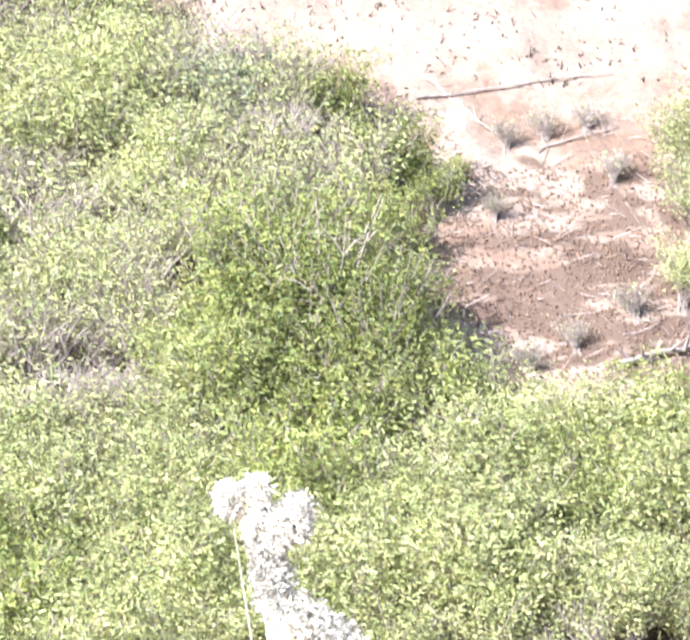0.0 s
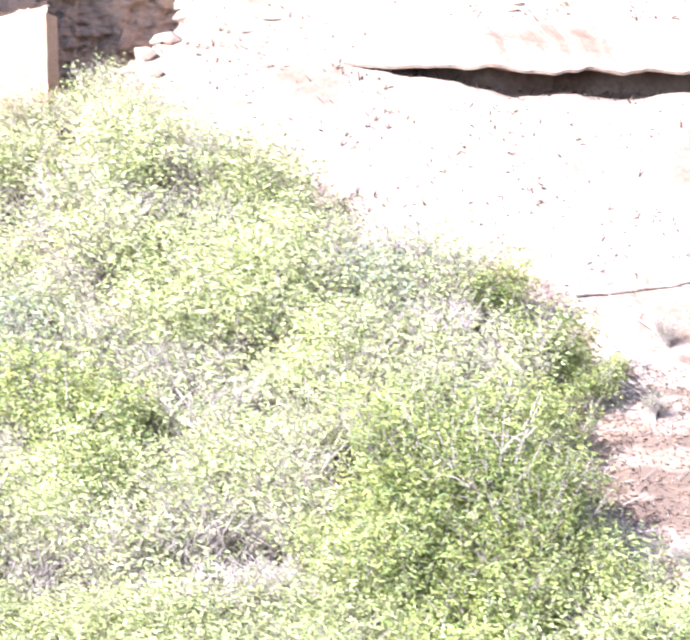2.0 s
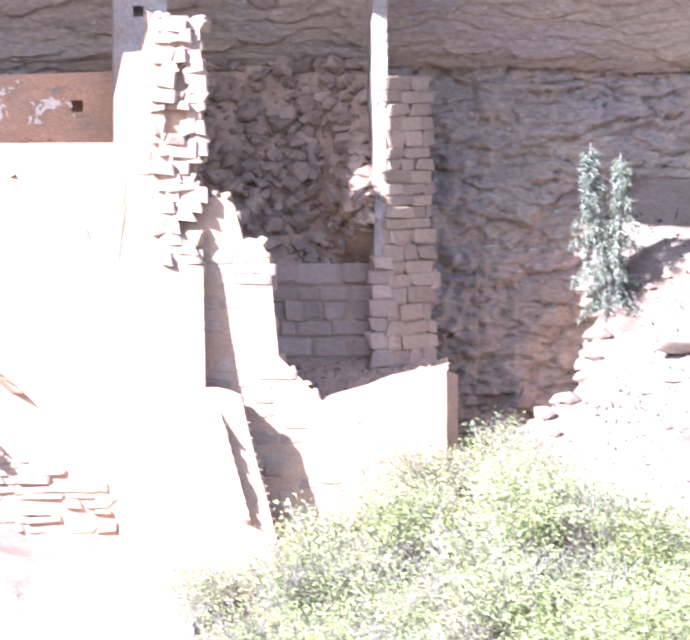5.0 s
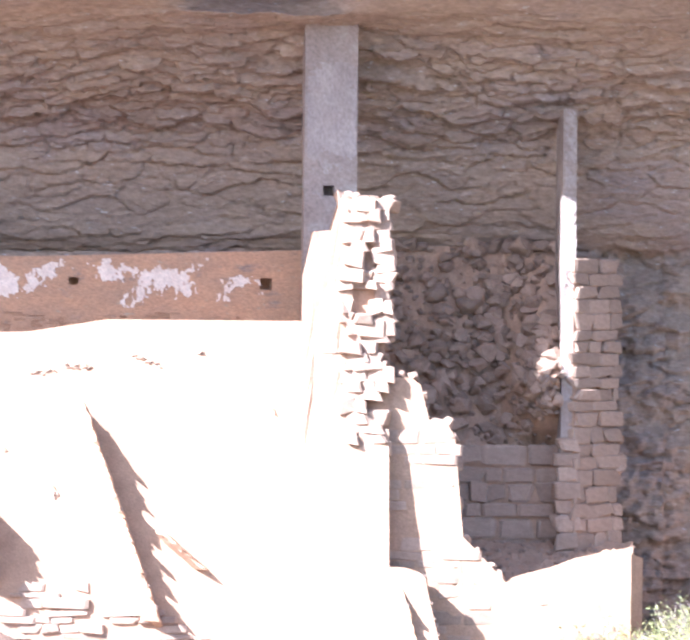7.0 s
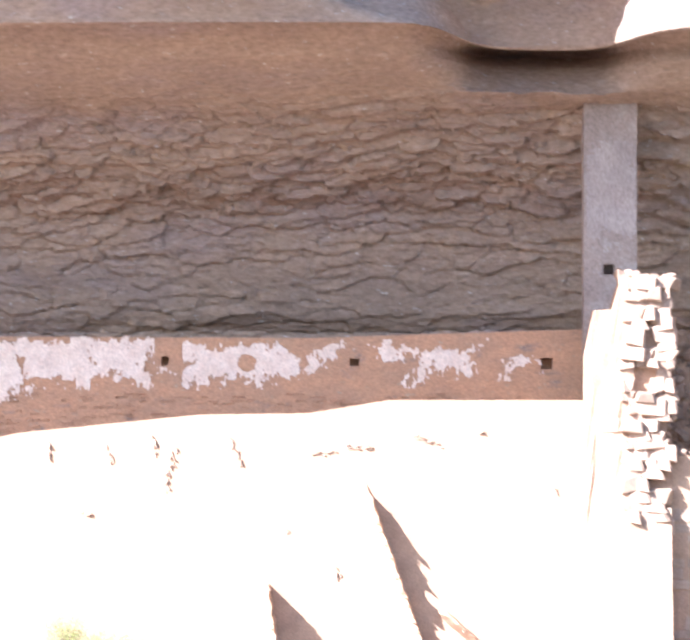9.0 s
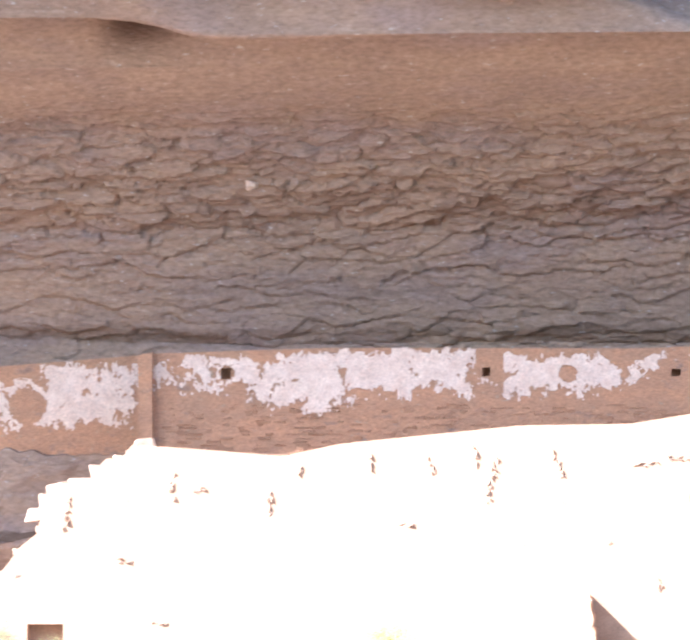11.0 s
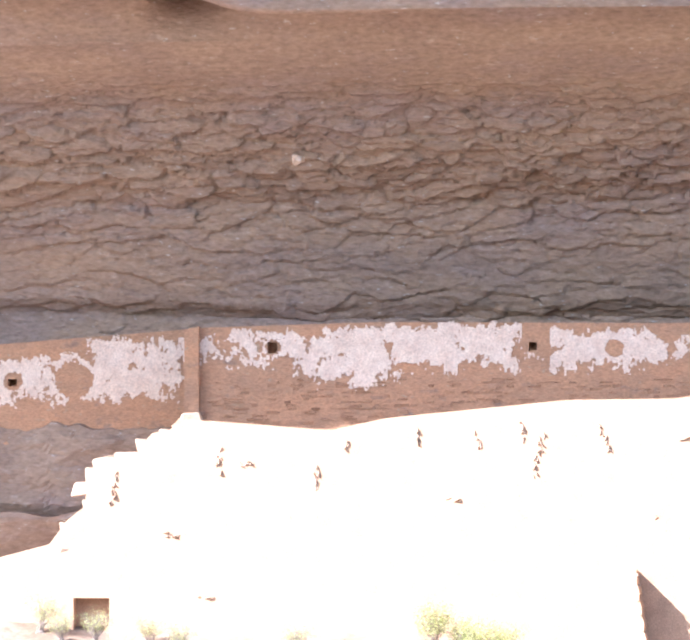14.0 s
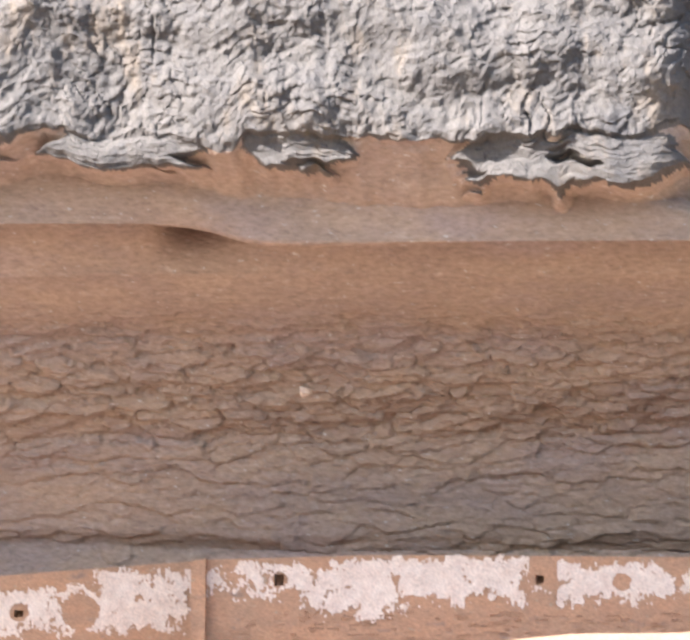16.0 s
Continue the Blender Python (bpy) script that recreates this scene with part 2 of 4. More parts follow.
def build_cliff():
    seg = [math.dist(PROFILE[i], PROFILE[i + 1]) for i in range(len(PROFILE) - 1)]
    cum = np.concatenate([[0], np.cumsum(seg)])
    s_dense = np.arange(2.0, cum[11] + 2.0, 0.031)
    ss = np.concatenate([[0], s_dense, np.arange(s_dense[-1] + 0.6, cum[-1], 3.0), [cum[-1]]])
    py = np.interp(ss, cum, [p[0] for p in PROFILE])
    pz = np.interp(ss, cum, [p[1] for p in PROFILE])
    ty, tz = np.gradient(py, ss), np.gradient(pz, ss)
    tl = np.hypot(ty, tz)
    ny, nz = -tz / tl, ty / tl
    xs = np.concatenate([[-400, -150, -60, -40], axis(-30, -13, 14, 34, 0.035, 1.0), [60, 150, 400]])
    verts, faces, pale, worn = [], [], [], set()
    cut = int(np.searchsorted(ss, cum[10] - 0.1))
    for k, s in enumerate(ss):
        for x in xs:
            y, z = py[k], pz[k]
            d = chunk = 0.0
            back = 0.0
            if -31 < x < 35 and z < 16:
                w = noise.noise((x * 0.5, s * 0.9, 5))
                w2 = noise.noise((x * 1.3, s * 2.6, 12))
                # added gap in the brow that lets sun reach the pillar and rubble
                back = (0.75 / (1 + math.exp(-(x - 1.4) * 4)) + 2.0 / (1 + math.exp(-(x - 1.5 + 1.7 * min(1, max(0, (s - cum[7]) / 0.5))) * 5)) / (1 + math.exp((x - 3.9) * 5))) * min(1, max(0, (z - 4.2) / 0.6)) * min(1, max(0, (9 - z) / 2))
                sun_gap = 1 / (1 + math.exp(-(x - 1.5) * 5)) / (1 + math.exp((x - 3.9) * 5))
                z -= 0.55 * sun_gap * max(0, 1 - abs(s - cum[6]) / 1.2)
                # the lip rises to the west over a dark hollow
                west = 1 / (1 + math.exp((x + 6.55) * 4.5))
                if s > cum[5]:
                    z += 0.25 * west * min(1, (s - cum[5]) / 1.2) * min(1, max(0, (cum[9] - s) / 0.7))
                    hollow = west / (1 + math.exp(-(x + 7.6) * 9)) * max(0, 1 - abs(s - 16.6) / 1.5) ** 2
                    y += 1.8 * hollow
                if s > cum[7]:
                    lift = min(1, (s - cum[7]) / 0.7) * min(1, max(0, (cum[11] + 1.4 - s) / 1.2))
                    z += lift * (0.30 * noise.noise((x * 0.4, 0, 21)) + 0.16 * noise.noise((x * 1.3, 0, 22)) + 0.06 * noise.noise((x * 5, 0, 22)))
                    for c0, c1, low in ((-3.45, -0.5, 0.42), (-8.7, -6.7, 0.62), (-5.95, -4.8, 0.72), (-11.5, -9.4, 0.9)):
                        one = 1 / (1 + math.exp(-(x - c0 + 0.5 * w) * 9)) / (1 + math.exp((x - c1 - 0.4 * w) * 7))
                        ragged = 0.3 * noise.noise((x * 1.7, 3, 3)) + 0.1 * noise.noise((x * 4, 3, 3))
                        part = one * min(1, max(0, (s - cum[7] - low - ragged) / 0.45)) - 0.45 + 0.6 * noise.noise((x * 1.2, s * 2.2, 44)) + 0.14 * noise.noise((x * 3, s * 6, 45))
                        chunk = max(chunk, min(1, max(0, part / 0.3)) * (one > 0.25) * min(1, max(0, (s - cum[7] - low - ragged + 0.1) / 0.1)))
                    if s < cum[11]:
                        y -= chunk * max(0, y - 56.3)
                    face = min(1, max(0, (s - cum[10] + 0.35) / 0.3))
                    rough = max(0.4 * chunk, face)
                    # sunlit chunks take the darkened copy of the rock
                    if chunk > 0.5:
                        worn.add((k, x))
                    f = min(1, (s - cum[7]) / 0.5)
                    d += f * (0.12 + 0.3 * face) * noise.noise((x * 0.45, s * 1.0, 9)) + (0.4 * chunk * (1 - face) + face) * 0.11 * noise.fractal((x * 1.5, s * 1.6, 2), 0.75, 2.1, 7)
                    # thin beds with undercut edges, broken by upright cracks
                    bed = s * 6.5 + 2.2 * noise.noise((x * 0.5, s * 0.8, 31)) + 0.9 * noise.noise((x * 2.5, s * 2, 32))
                    mask = min(1, max(0, 0.55 + 1.6 * noise.noise((x * 0.5, s * 1.1, 33))))
                    d += rough * mask * 0.04 * (math.floor(bed) + 1 - bed) * (0.6 + 0.8 * noise.cell((math.floor(bed) * 1.7, math.floor(x * 2.2 + w), 0.5)))
                    dist, pts = noise.voronoi((x * 3.4 + 0.7 * w2, s * 1.1 - w, 2.5))
                    d -= face * 0.08 * max(0, 1 - (dist[1] - dist[0]) / 0.07) * min(1, max(0, 1.5 * noise.noise((x * 0.6, s * 0.6, 61)) + 0.2))
                    d += rough * 0.022 * noise.cell(pts[0] * 5.1)
                    d += rough * (0.02 * noise.noise((x * 11, s * 11, 4)) + 0.03 * max(0, noise.noise((x * 5, s * 7, 8)) - 0.25))
                else:
                    mid = min(1.0, max(0.0, 1.25 - abs(s - 12.0) / 2.2))
                    low = min(1.0, max(0.0, (10.6 - s) / 1.2)) * 0.35
                    wave = 0.35 * noise.noise((x * 0.45, s * 0.3, 41))
                    rough = max(mid * min(1, max(0.05, 1 + 2.5 * (13.9 + wave - s))), low, 0.06 if s > 13 else 0.3)
                    if x > 7.3 and s < 9:
                        rough = 0.95
                    # overlapping flags: each leans out toward its lower edge
                    u, v = x * 1.5 + w * 0.7 + w2 * 0.4, s * 5.2 + w * 1.3 + w2 * 0.8
                    dist, pts = noise.voronoi((u, v, 0.5))
                    edge = min(1.0, (dist[1] - dist[0]) / 0.05)
                    lean = max(-0.6, min(0.6, pts[0].y - v))
                    d += rough * (0.075 * noise.cell(pts[0] * 7.3) + 0.06 * lean - 0.085 * (1 - edge))
                    u2, v2 = x * 3.4 + w2 * 0.6, s * 11.0 + w * 1.1 + w2 * 1.0
                    dist, pts = noise.voronoi((u2, v2, 3.5))
                    lean = max(-0.6, min(0.6, pts[0].y - v2))
                    d += rough * (0.032 * noise.cell(pts[0] * 3.3) + 0.03 * lean)
                    d += 0.2 * noise.noise((x * 0.25, s * 0.5, 8)) + 0.014 * noise.noise((x * 5, s * 11, 3))
                    if x > 7.3 and s < 9:
                        d += (0.35 * noise.noise((x * 0.9, s * 1.1, 4)) if x < 8.9 else -0.15) + 0.22 * noise.noise((x * 1.6, s * 2.2, 4)) + 0.1 * noise.noise((x * 5, s * 6, 4)) + 0.05 * noise.noise((x * 12, s * 14, 4))
            verts.append((x, y + back + (ny[k] * (1 - chunk) - chunk) * d, z + nz[k] * (1 - chunk) * d))
            # 1 picks the rock colour darkened for sun, 0 the alcove rock
            pale.append(1 if k >= cut or (k, x) in worn else 0)
    n = len(xs)
    for j in range(len(ss) - 1):
        for i in range(n - 1):
            a = j * n + i
            faces.append((a, a + 1, a + n + 1, a + n))
    me = mesh_of("cliff", verts, faces, ROCK, True)
    me.materials.append(FACE)
    me.polygons.foreach_set("material_index", [pale[f[0]] for f in faces])
    rough_from = int(np.searchsorted(ss, cum[7]))
    me.polygons.foreach_set("use_smooth", [f[0] // n < rough_from for f in faces])
    ob = put("cliff", me)
    a = np.array(verts)
    near = (abs(a[:, 0] / a[:, 1] * 60 + 5.67) + abs(a[:, 2] / a[:, 1] * 60 - 3.06)) + (a[:, 1] > 64.4) * 9
    global CRUST
    CRUST = Vector(a[int(near.argmin())])
    tagged(ob, "layered sandstone cliff with an overhanging alcove", "cliff", kind="structure")


build_cliff()


# ---- walls ----
def slab_wall(name, d, thick, top, bottom, material, holes=(), step=0.12, rough=0.02, parent=None, lean=0.0):
    """A wall of given thickness whose upper edge follows top [(X, Z)], with square holes (X, Z, width, height) through the face."""
    x0, x1 = top[0][0], top[-1][0]
    cuts = set(np.round(np.arange(x0, x1, step), 3)) | {x1}
    for X, Z, w, h in holes:
        cuts |= {round(X - w / 2, 3), round(X + w / 2, 3)}
    cuts = sorted(cuts)
    zs_hole = sorted({round(v, 3) for X, Z, w, h in holes for v in (Z - h / 2, Z + h / 2)})
    verts, faces = [], []

    def v(X, Z, dd):
        f = rough * noise.noise((X * 3, Z * 3, d)) if dd == 0 else 0
        p = at(X, Z, d)
        verts.append((p.x, d + dd + f - lean * max(0.0, -Z - 0.9), p.z))
        return len(verts) - 1

    for a, b in zip(cuts, cuts[1:]):
        if b - a < 1e-4:
            continue
        ta, tb = lerp_list(top, a), lerp_list(top, b)
        hole = [h for h in holes if abs(h[0] - (a + b) / 2) < h[2] / 2]
        levels = [bottom, *([hole[0][1] - hole[0][3] / 2, hole[0][1] + hole[0][3] / 2] if hole else []), None]
        for i in range(len(levels) - 1):
            la = levels[i]
            hb = levels[i + 1]
            if hole and i == 1:
                X0, X1, Z0, Z1 = a, b, la, hb
                q = [v(X0, Z0, 0), v(X1, Z0, 0), v(X1, Z1, 0), v(X0, Z1, 0)]
                r = [v(X0, Z0, 0.3), v(X1, Z0, 0.3), v(X1, Z1, 0.3), v(X0, Z1, 0.3)]
                sides = [0, 2] + [1] * int(abs(b - hole[0][0] - hole[0][2] / 2) < 0.002) + [3] * int(abs(a - hole[0][0] + hole[0][2] / 2) < 0.002)
                faces += [(q[j], r[j], r[(j + 1) % 4], q[(j + 1) % 4]) for j in sides] + [tuple(r)]
                continue
            n = max(1, int(((ta if hb is None else hb) - la) / 0.3))
            for k in range(n):
                za0, za1 = la + ((ta if hb is None else hb) - la) * k / n, la + ((ta if hb is None else hb) - la) * (k + 1) / n
                zb0, zb1 = la + ((tb if hb is None else hb) - la) * k / n, la + ((tb if hb is None else hb) - la) * (k + 1) / n
                faces.append((v(a, za0, 0), v(b, zb0, 0), v(b, zb1, 0), v(a, za1, 0)))
        faces.append((v(a, ta, 0), v(b, tb, 0), v(b, tb, thick), v(a, ta, thick)))
        faces.append((v(a, bottom, thick), v(a, ta, thick), v(b, tb, thick), v(b, bottom, thick)))
    for X, t in ((x0, top[0][1]), (x1, top[-1][1])):
        n = max(1, int((t - bottom) / 0.3))
        for k in range(n):
            z0, z1 = bottom + (t - bottom) * k / n, bottom + (t - bottom) * (k + 1) / n
            faces.append((v(X, z0, 0), v(X, z1, 0), v(X, z1, thick), v(X, z0, thick)))
    me = mesh_of(name, verts, faces, material)
    bm = bmesh.new()
    bm.from_mesh(me)
    bmesh.ops.remove_doubles(bm, verts=bm.verts, dist=0.0008)
    bmesh.ops.recalc_face_normals(bm, faces=bm.faces)
    bm.to_mesh(me)
    bm.free()
    return put(name, me, parent)


HOLE = 0.13
back = slab_wall("wall_back", 62.2, 0.4, [(-7.2, 0.74), (-4.6, 0.82), (-0.5, 0.80), (3.27, 0.92)], -4.0, MUD,
                 [(-6.04, 0.47, HOLE, 0.15), (-2.46, 0.485, 0.11, 0.12), (0.13, 0.47, HOLE, 0.10), (2.76, 0.45, 0.16, 0.16)])
tagged(back, "long back wall with worn white plaster over red mud", "wall", kind="structure")
back2 = slab_wall("wall_back_west", 63.8, 0.4, [(-16, 0.2), (-11.1, 0.42), (-7.0, 0.74)], -0.9, MUD, [(-9.65, -0.01, 0.13, 0.10)])
tagged(back2, "plastered back wall set deeper in the alcove", "wall", kind="structure")
PITS = [(-8.55, -3.5, 0.5, 1.04)]
# top edge traces the overhang's shadow line, put into the wall's shape
front = slab_wall("wall_front", 60.0, 0.5, [(-12.5, -2.6), (-9.97, -2.46), (-9.05, -2.22), (-9.0, -2.0), (-8.62, -1.7), (-8.6, -1.37), (-8.5, -1.06),
                  (-7.85, -1.0), (-7.8, -0.72), (-7.4, -0.66), (-7.38, -0.5), (-6.84, -0.55), (-5.26, -0.67), (-4.48, -0.5), (-2, -0.25),
                  (-0.5, -0.23), (0.6, -0.05), (3.45, -0.05)], -7.0, MORTAR, PITS, rough=0.0)
tagged(front, "sunlit masonry wall along the terrace, top edge shaped to a cast shadow", "wall", kind="structure")
pier = slab_wall("ruined_pier", 59.75, 0.7, [(3.3, 0.54), (3.42, 1.18), (3.7, 1.2), (3.72, 1.62), (3.95, 1.62)], -7.0, MORTAR, rough=0.03, lean=0.15)
tagged(pier, "tall sunlit ruined masonry pier with toothed edge", "wall")
shaft = slab_wall("tower_shaft", 61.4, 0.5, [(3.27, 4.2), (4.0, 4.2)], -3.0, GREY, [(3.61, 1.74, 0.15, 0.14)])
tagged(shaft, "tall plastered tower wall with a small square opening", "tower")
cross = slab_wall("cross_wall", 59.82, 0.4, [(4.3, -0.8), (4.85, -0.82), (4.95, -1.0), (4.97, -1.38), (5.34, -1.44), (5.4, -1.7), (5.42, -2.3), (5.46, -2.95), (5.8, -3.3), (6.1, -3.62)], -7.0, MORTAR)
tagged(cross, "broken sunlit cross wall of stacked sandstone", "wall")
low = slab_wall("low_wall", 59.78, 0.4, [(6.04, -3.66), (6.3, -3.55), (6.8, -3.42), (7.1, -3.3), (7.6, -3.2), (7.83, -3.16)], -7.0, MORTAR)
_c = [at(7.8, z, d) for z in (-3.2, -7.0) for d in (59.82,)] + [at(7.99, z, d) for z in (-3.28, -7.0) for d in (60.35,)]
put("corner_face", mesh_of("corner_face", [_c[0], _c[2], _c[3], _c[1], _c[0] + Vector((-0.15, 0.4, 0)), _c[2] + Vector((-0.2, 0.1, 0))],
                           [(0, 1, 2, 3), (0, 4, 5, 1)], MORTAR), low, "shaded corner face")
tagged(low, "low sunlit masonry wall beside the bushes", "wall")
block = slab_wall("block_wall", 62.7, 0.4, [(5.3, -1.78), (7.0, -1.75), (7.3, -1.74)], -7.0, MORTAR)
tagged(block, "shaded coursed block wall with a tall corner pillar", "wall")
thin = slab_wall("plastered_wall_end", 62.25, 0.9, [(6.84, 2.9), (7.03, 2.9)], -3.6, GREY, rough=0.05)
tagged(thin, "narrow plastered wall end rising in the shade", "wall")


buttress = slab_wall("pier_buttress", 59.5, 0.45, [(4.3, -3.4), (4.7, -3.42), (4.95, -3.5), (5.02, -3.85), (5.12, -4.3), (5.28, -4.9), (5.4, -5.45), (5.52, -6.0), (5.6, -6.4)], -7.6,
                     MORTAR, step=0.06, rough=0.03, lean=0.13)
tagged(buttress, "sloping masonry buttress at the foot of the pier", "wall")


STUBS = []


def stub(top, foot, d, reach, grow, tail=0.1, lean=0.0):
    """The torn end of a wall left standing proud of a facade: a ragged edge from top down to foot, its west flank dying into the face."""
    m = max(8, int((top[1] - foot[1]) / 0.03))
    verts, edge = [], []
    for k in range(m + 1):
        u = k / m
        X, Z = top[0] + (foot[0] - top[0]) * u, top[1] + (foot[1] - top[1]) * u
        out = reach * min(1, u / grow) * (1 if u < 1 - tail * 0.3 or tail > 0.3 else (1 - u) / (tail * 0.3) + 0.02)
        course = noise.cell((math.floor(Z / 0.11) * 1.3, top[0], 0.5))
        tooth = (0.1 + 0.35 * course + 0.3 * noise.noise((Z * 2.6, X, 2)) + 0.25 * noise.noise((Z * 9, X, 5)) + 0.1 * noise.noise((Z * 23, X, 5))) * out
        base = d - lean * max(0.0, -Z - 0.9)
        q = at(X + 0.02 * noise.noise((Z * 9, X, 4)), Z, d)
        y = base - max(0.01, out + tooth)
        flank = max(0.12, 0.9 * out)
        verts += [(q.x - flank, base + 0.02, q.z), (q.x - 0.06, base - max(0.01, 0.75 * out), q.z), (q.x, y, q.z), (q.x + 0.03, base + 0.05, q.z)]
        edge.append(Vector((q.x - 0.04, y, q.z)))
    faces = [tuple(4 * k + j for j in (i, i + 1)) + tuple(4 * (k + 1) + j for j in (i + 1, i)) for k in range(m) for i in range(3)]
    faces += [(0, 1, 2, 3), (4 * m + 3, 4 * m + 2, 4 * m + 1, 4 * m)]
    root = new("wall_stub")
    put("core", mesh_of("core", verts, faces, MORTAR), root)
    STUBS.append((root, edge))
    return tagged(root, "broken masonry wall stub stepping down the facade", "wall", group="wall stubs")


stub((0.28, -1.17), (1.38, -4.25), 60.0, 0.33, 0.14)
stub((-1.05, -2.55), (-0.9, -3.62), 60.0, 0.40, 0.03, 0.4)
stub((1.36, -2.92), (1.98, -3.46), 60.0, 0.2, 0.12, 0.5)
stub((4.64, -3.68), (5.06, -5.28), 59.5, 0.16, 0.15, 0.2, 0.13)


# ---- shrubs ----
def leaf_cloud(centres, count, size, name, material, flat=1.0):
    verts, faces = [], []
    shape = [(-0.05, 0), (-0.26, 0.4), (-0.1, 0.6), (-0.26, 1.0), (0, 1.6), (0.26, 1.0), (0.1, 0.6), (0.26, 0.4), (0.05, 0)]
    for _ in range(count):
        c, r = random.choice(centres)
        u = Vector((random.gauss(0, 1), random.gauss(0, 1), random.gauss(0, 1))).normalized() * r * rnd(0.45, 1.05)
        u.z *= flat
        p = c + u
        q = Euler((rnd(-1.5, 1.5), rnd(-1.5, 1.5), rnd(0, 6.28))).to_matrix()
        s = size * rnd(0.6, 1.25)
        k = len(verts)
        for a, b in shape:
            verts.append(p + q @ Vector((a * s, b * s, 0.5 * s * abs(a))))
        faces.append(tuple(range(k, k + 9)))
    return mesh_of(name, verts, faces, material)


def tube(path, r0, r1, sides=5):
    verts, faces = [], []
    m = len(path)
    for i, p in enumerate(path):
        t = (path[min(i + 1, m - 1)] - path[max(i - 1, 0)]).normalized()
        a = t.cross(Vector((0.3, 0.9, 0.2))).normalized()
        b = t.cross(a)
        r = r0 + (r1 - r0) * i / (m - 1)
        for k in range(sides):
            an = 6.2832 * k / sides
            verts.append(p + a * math.cos(an) * r + b * math.sin(an) * r)
    for i in range(m - 1):
        for k in range(sides):
            faces.append((i * sides + k, i * sides + (k + 1) % sides, (i + 1) * sides + (k + 1) % sides, (i + 1) * sides + k))
    return verts, faces


def join(parts):
    verts, faces = [], []
    for v, f in parts:
        k = len(verts)
        verts += v
        faces += [tuple(i + k for i in q) for q in f]
    return verts, faces


def branchy(count, height, spread, r=0.012):
    out, tips = [], []
    for _ in range(count):
        an, sp = rnd(0, 6.28), rnd(0.3, 1) * spread
        p = Vector((rnd(-0.15, 0.15), rnd(-0.15, 0.15), -0.1))
        path = [p]
        h = height * rnd(0.6, 1.0)
        for i in range(1, 6):
            f = i / 5
            path.append(Vector((math.cos(an) * sp * f ** 1.4 + rnd(-0.06, 0.06), math.sin(an) * sp * f ** 1.4 + rnd(-0.06, 0.06), h * f)))
        out.append(tube(path, r, r * 0.35))
        tips += [path[-1], path[-2], path[-3]]
        for _ in range(4):
            s = path[random.randint(2, 4)]
            e = s + Vector((rnd(-0.35, 0.35), rnd(-0.35, 0.35), rnd(0.1, 0.4)))
            out.append(tube([s, (s + e) / 2 + Vector((rnd(-.04, .04), rnd(-.04, .04), 0.03)), e], r * 0.5, r * 0.2, 3))
            tips.append(e)
    return join(out), tips


def on_slope(X, Z):
    """Where the sight line to (X, Z) on the 60 m plane meets the slope."""
    y = 60.0
    for _ in range(40):
        g = ground_z(X * y / 60, y)
        y -= (g - Z * y / 60) / 0.9 * 0.7
        y = min(max(y, 44.5), 64)
    return Vector((X * y / 60, y, ground_z(X * y / 60, y)))


# ---- plaster left on the back walls ----
def plaster(parent, d, rows, seed, cell=0.016, material=WHITE, bare=(), span=(-99, 99)):
    """Proud flakes of plaster; rows: (X from, X to, Z low, Z high, cover)."""
    verts, faces, index = [], [], {}

    def vert(i, k):
        if (i, k) not in index:
            X, Z = i * cell, k * cell
            j = cell * 0.35
            p = at(X + j * noise.noise((X * 30, Z * 30, 1)), Z + j * noise.noise((X * 30, Z * 30, 9)), d)
            index[(i, k)] = len(verts)
            verts.append((p.x, d - 0.012 + 0.02 * noise.noise((X * 3, Z * 3, d)), p.z))
        return index[(i, k)]

    done = set()
    for X0, X1, Z0, Z1, cover in rows:
        for i in range(int(X0 / cell) - 8, int(X1 / cell) + 8):
            X = i * cell
            if not span[0] < X < span[1]:
                continue
            for k in range(int(Z0 / cell) - 6, int(Z1 / cell) + 4):
                Z = k * cell
                rim = min((Z - Z0) / 0.22 - 0.1, (Z1 - Z) / 0.10, (X - X0 + 0.12) / 0.3, (X1 - X + 0.12) / 0.3, 1.0)
                f = noise.noise((X * 2.6, Z * 3.6, seed)) * 0.8 + noise.noise((X * 8, Z * 7, seed + 3)) * 0.6 + noise.noise((X * 22, Z * 15, seed + 5)) * 0.5 + noise.noise((X * 42, Z * 30, seed + 7)) * 0.2
                if any(math.hypot(X - bx, Z - bz) < br * (1.15 + 0.3 * f) for bx, bz, br in bare):
                    continue
                if f + (cover - 0.46) * 1.6 + (rim - 1) * 0.7 > 0 and (i, k) not in done:
                    done.add((i, k))
                    faces.append((vert(i, k), vert(i + 1, k), vert(i + 1, k + 1), vert(i, k + 1)))
    return put("plaster", mesh_of("plaster", verts, faces, material), parent, "flaking white plaster")


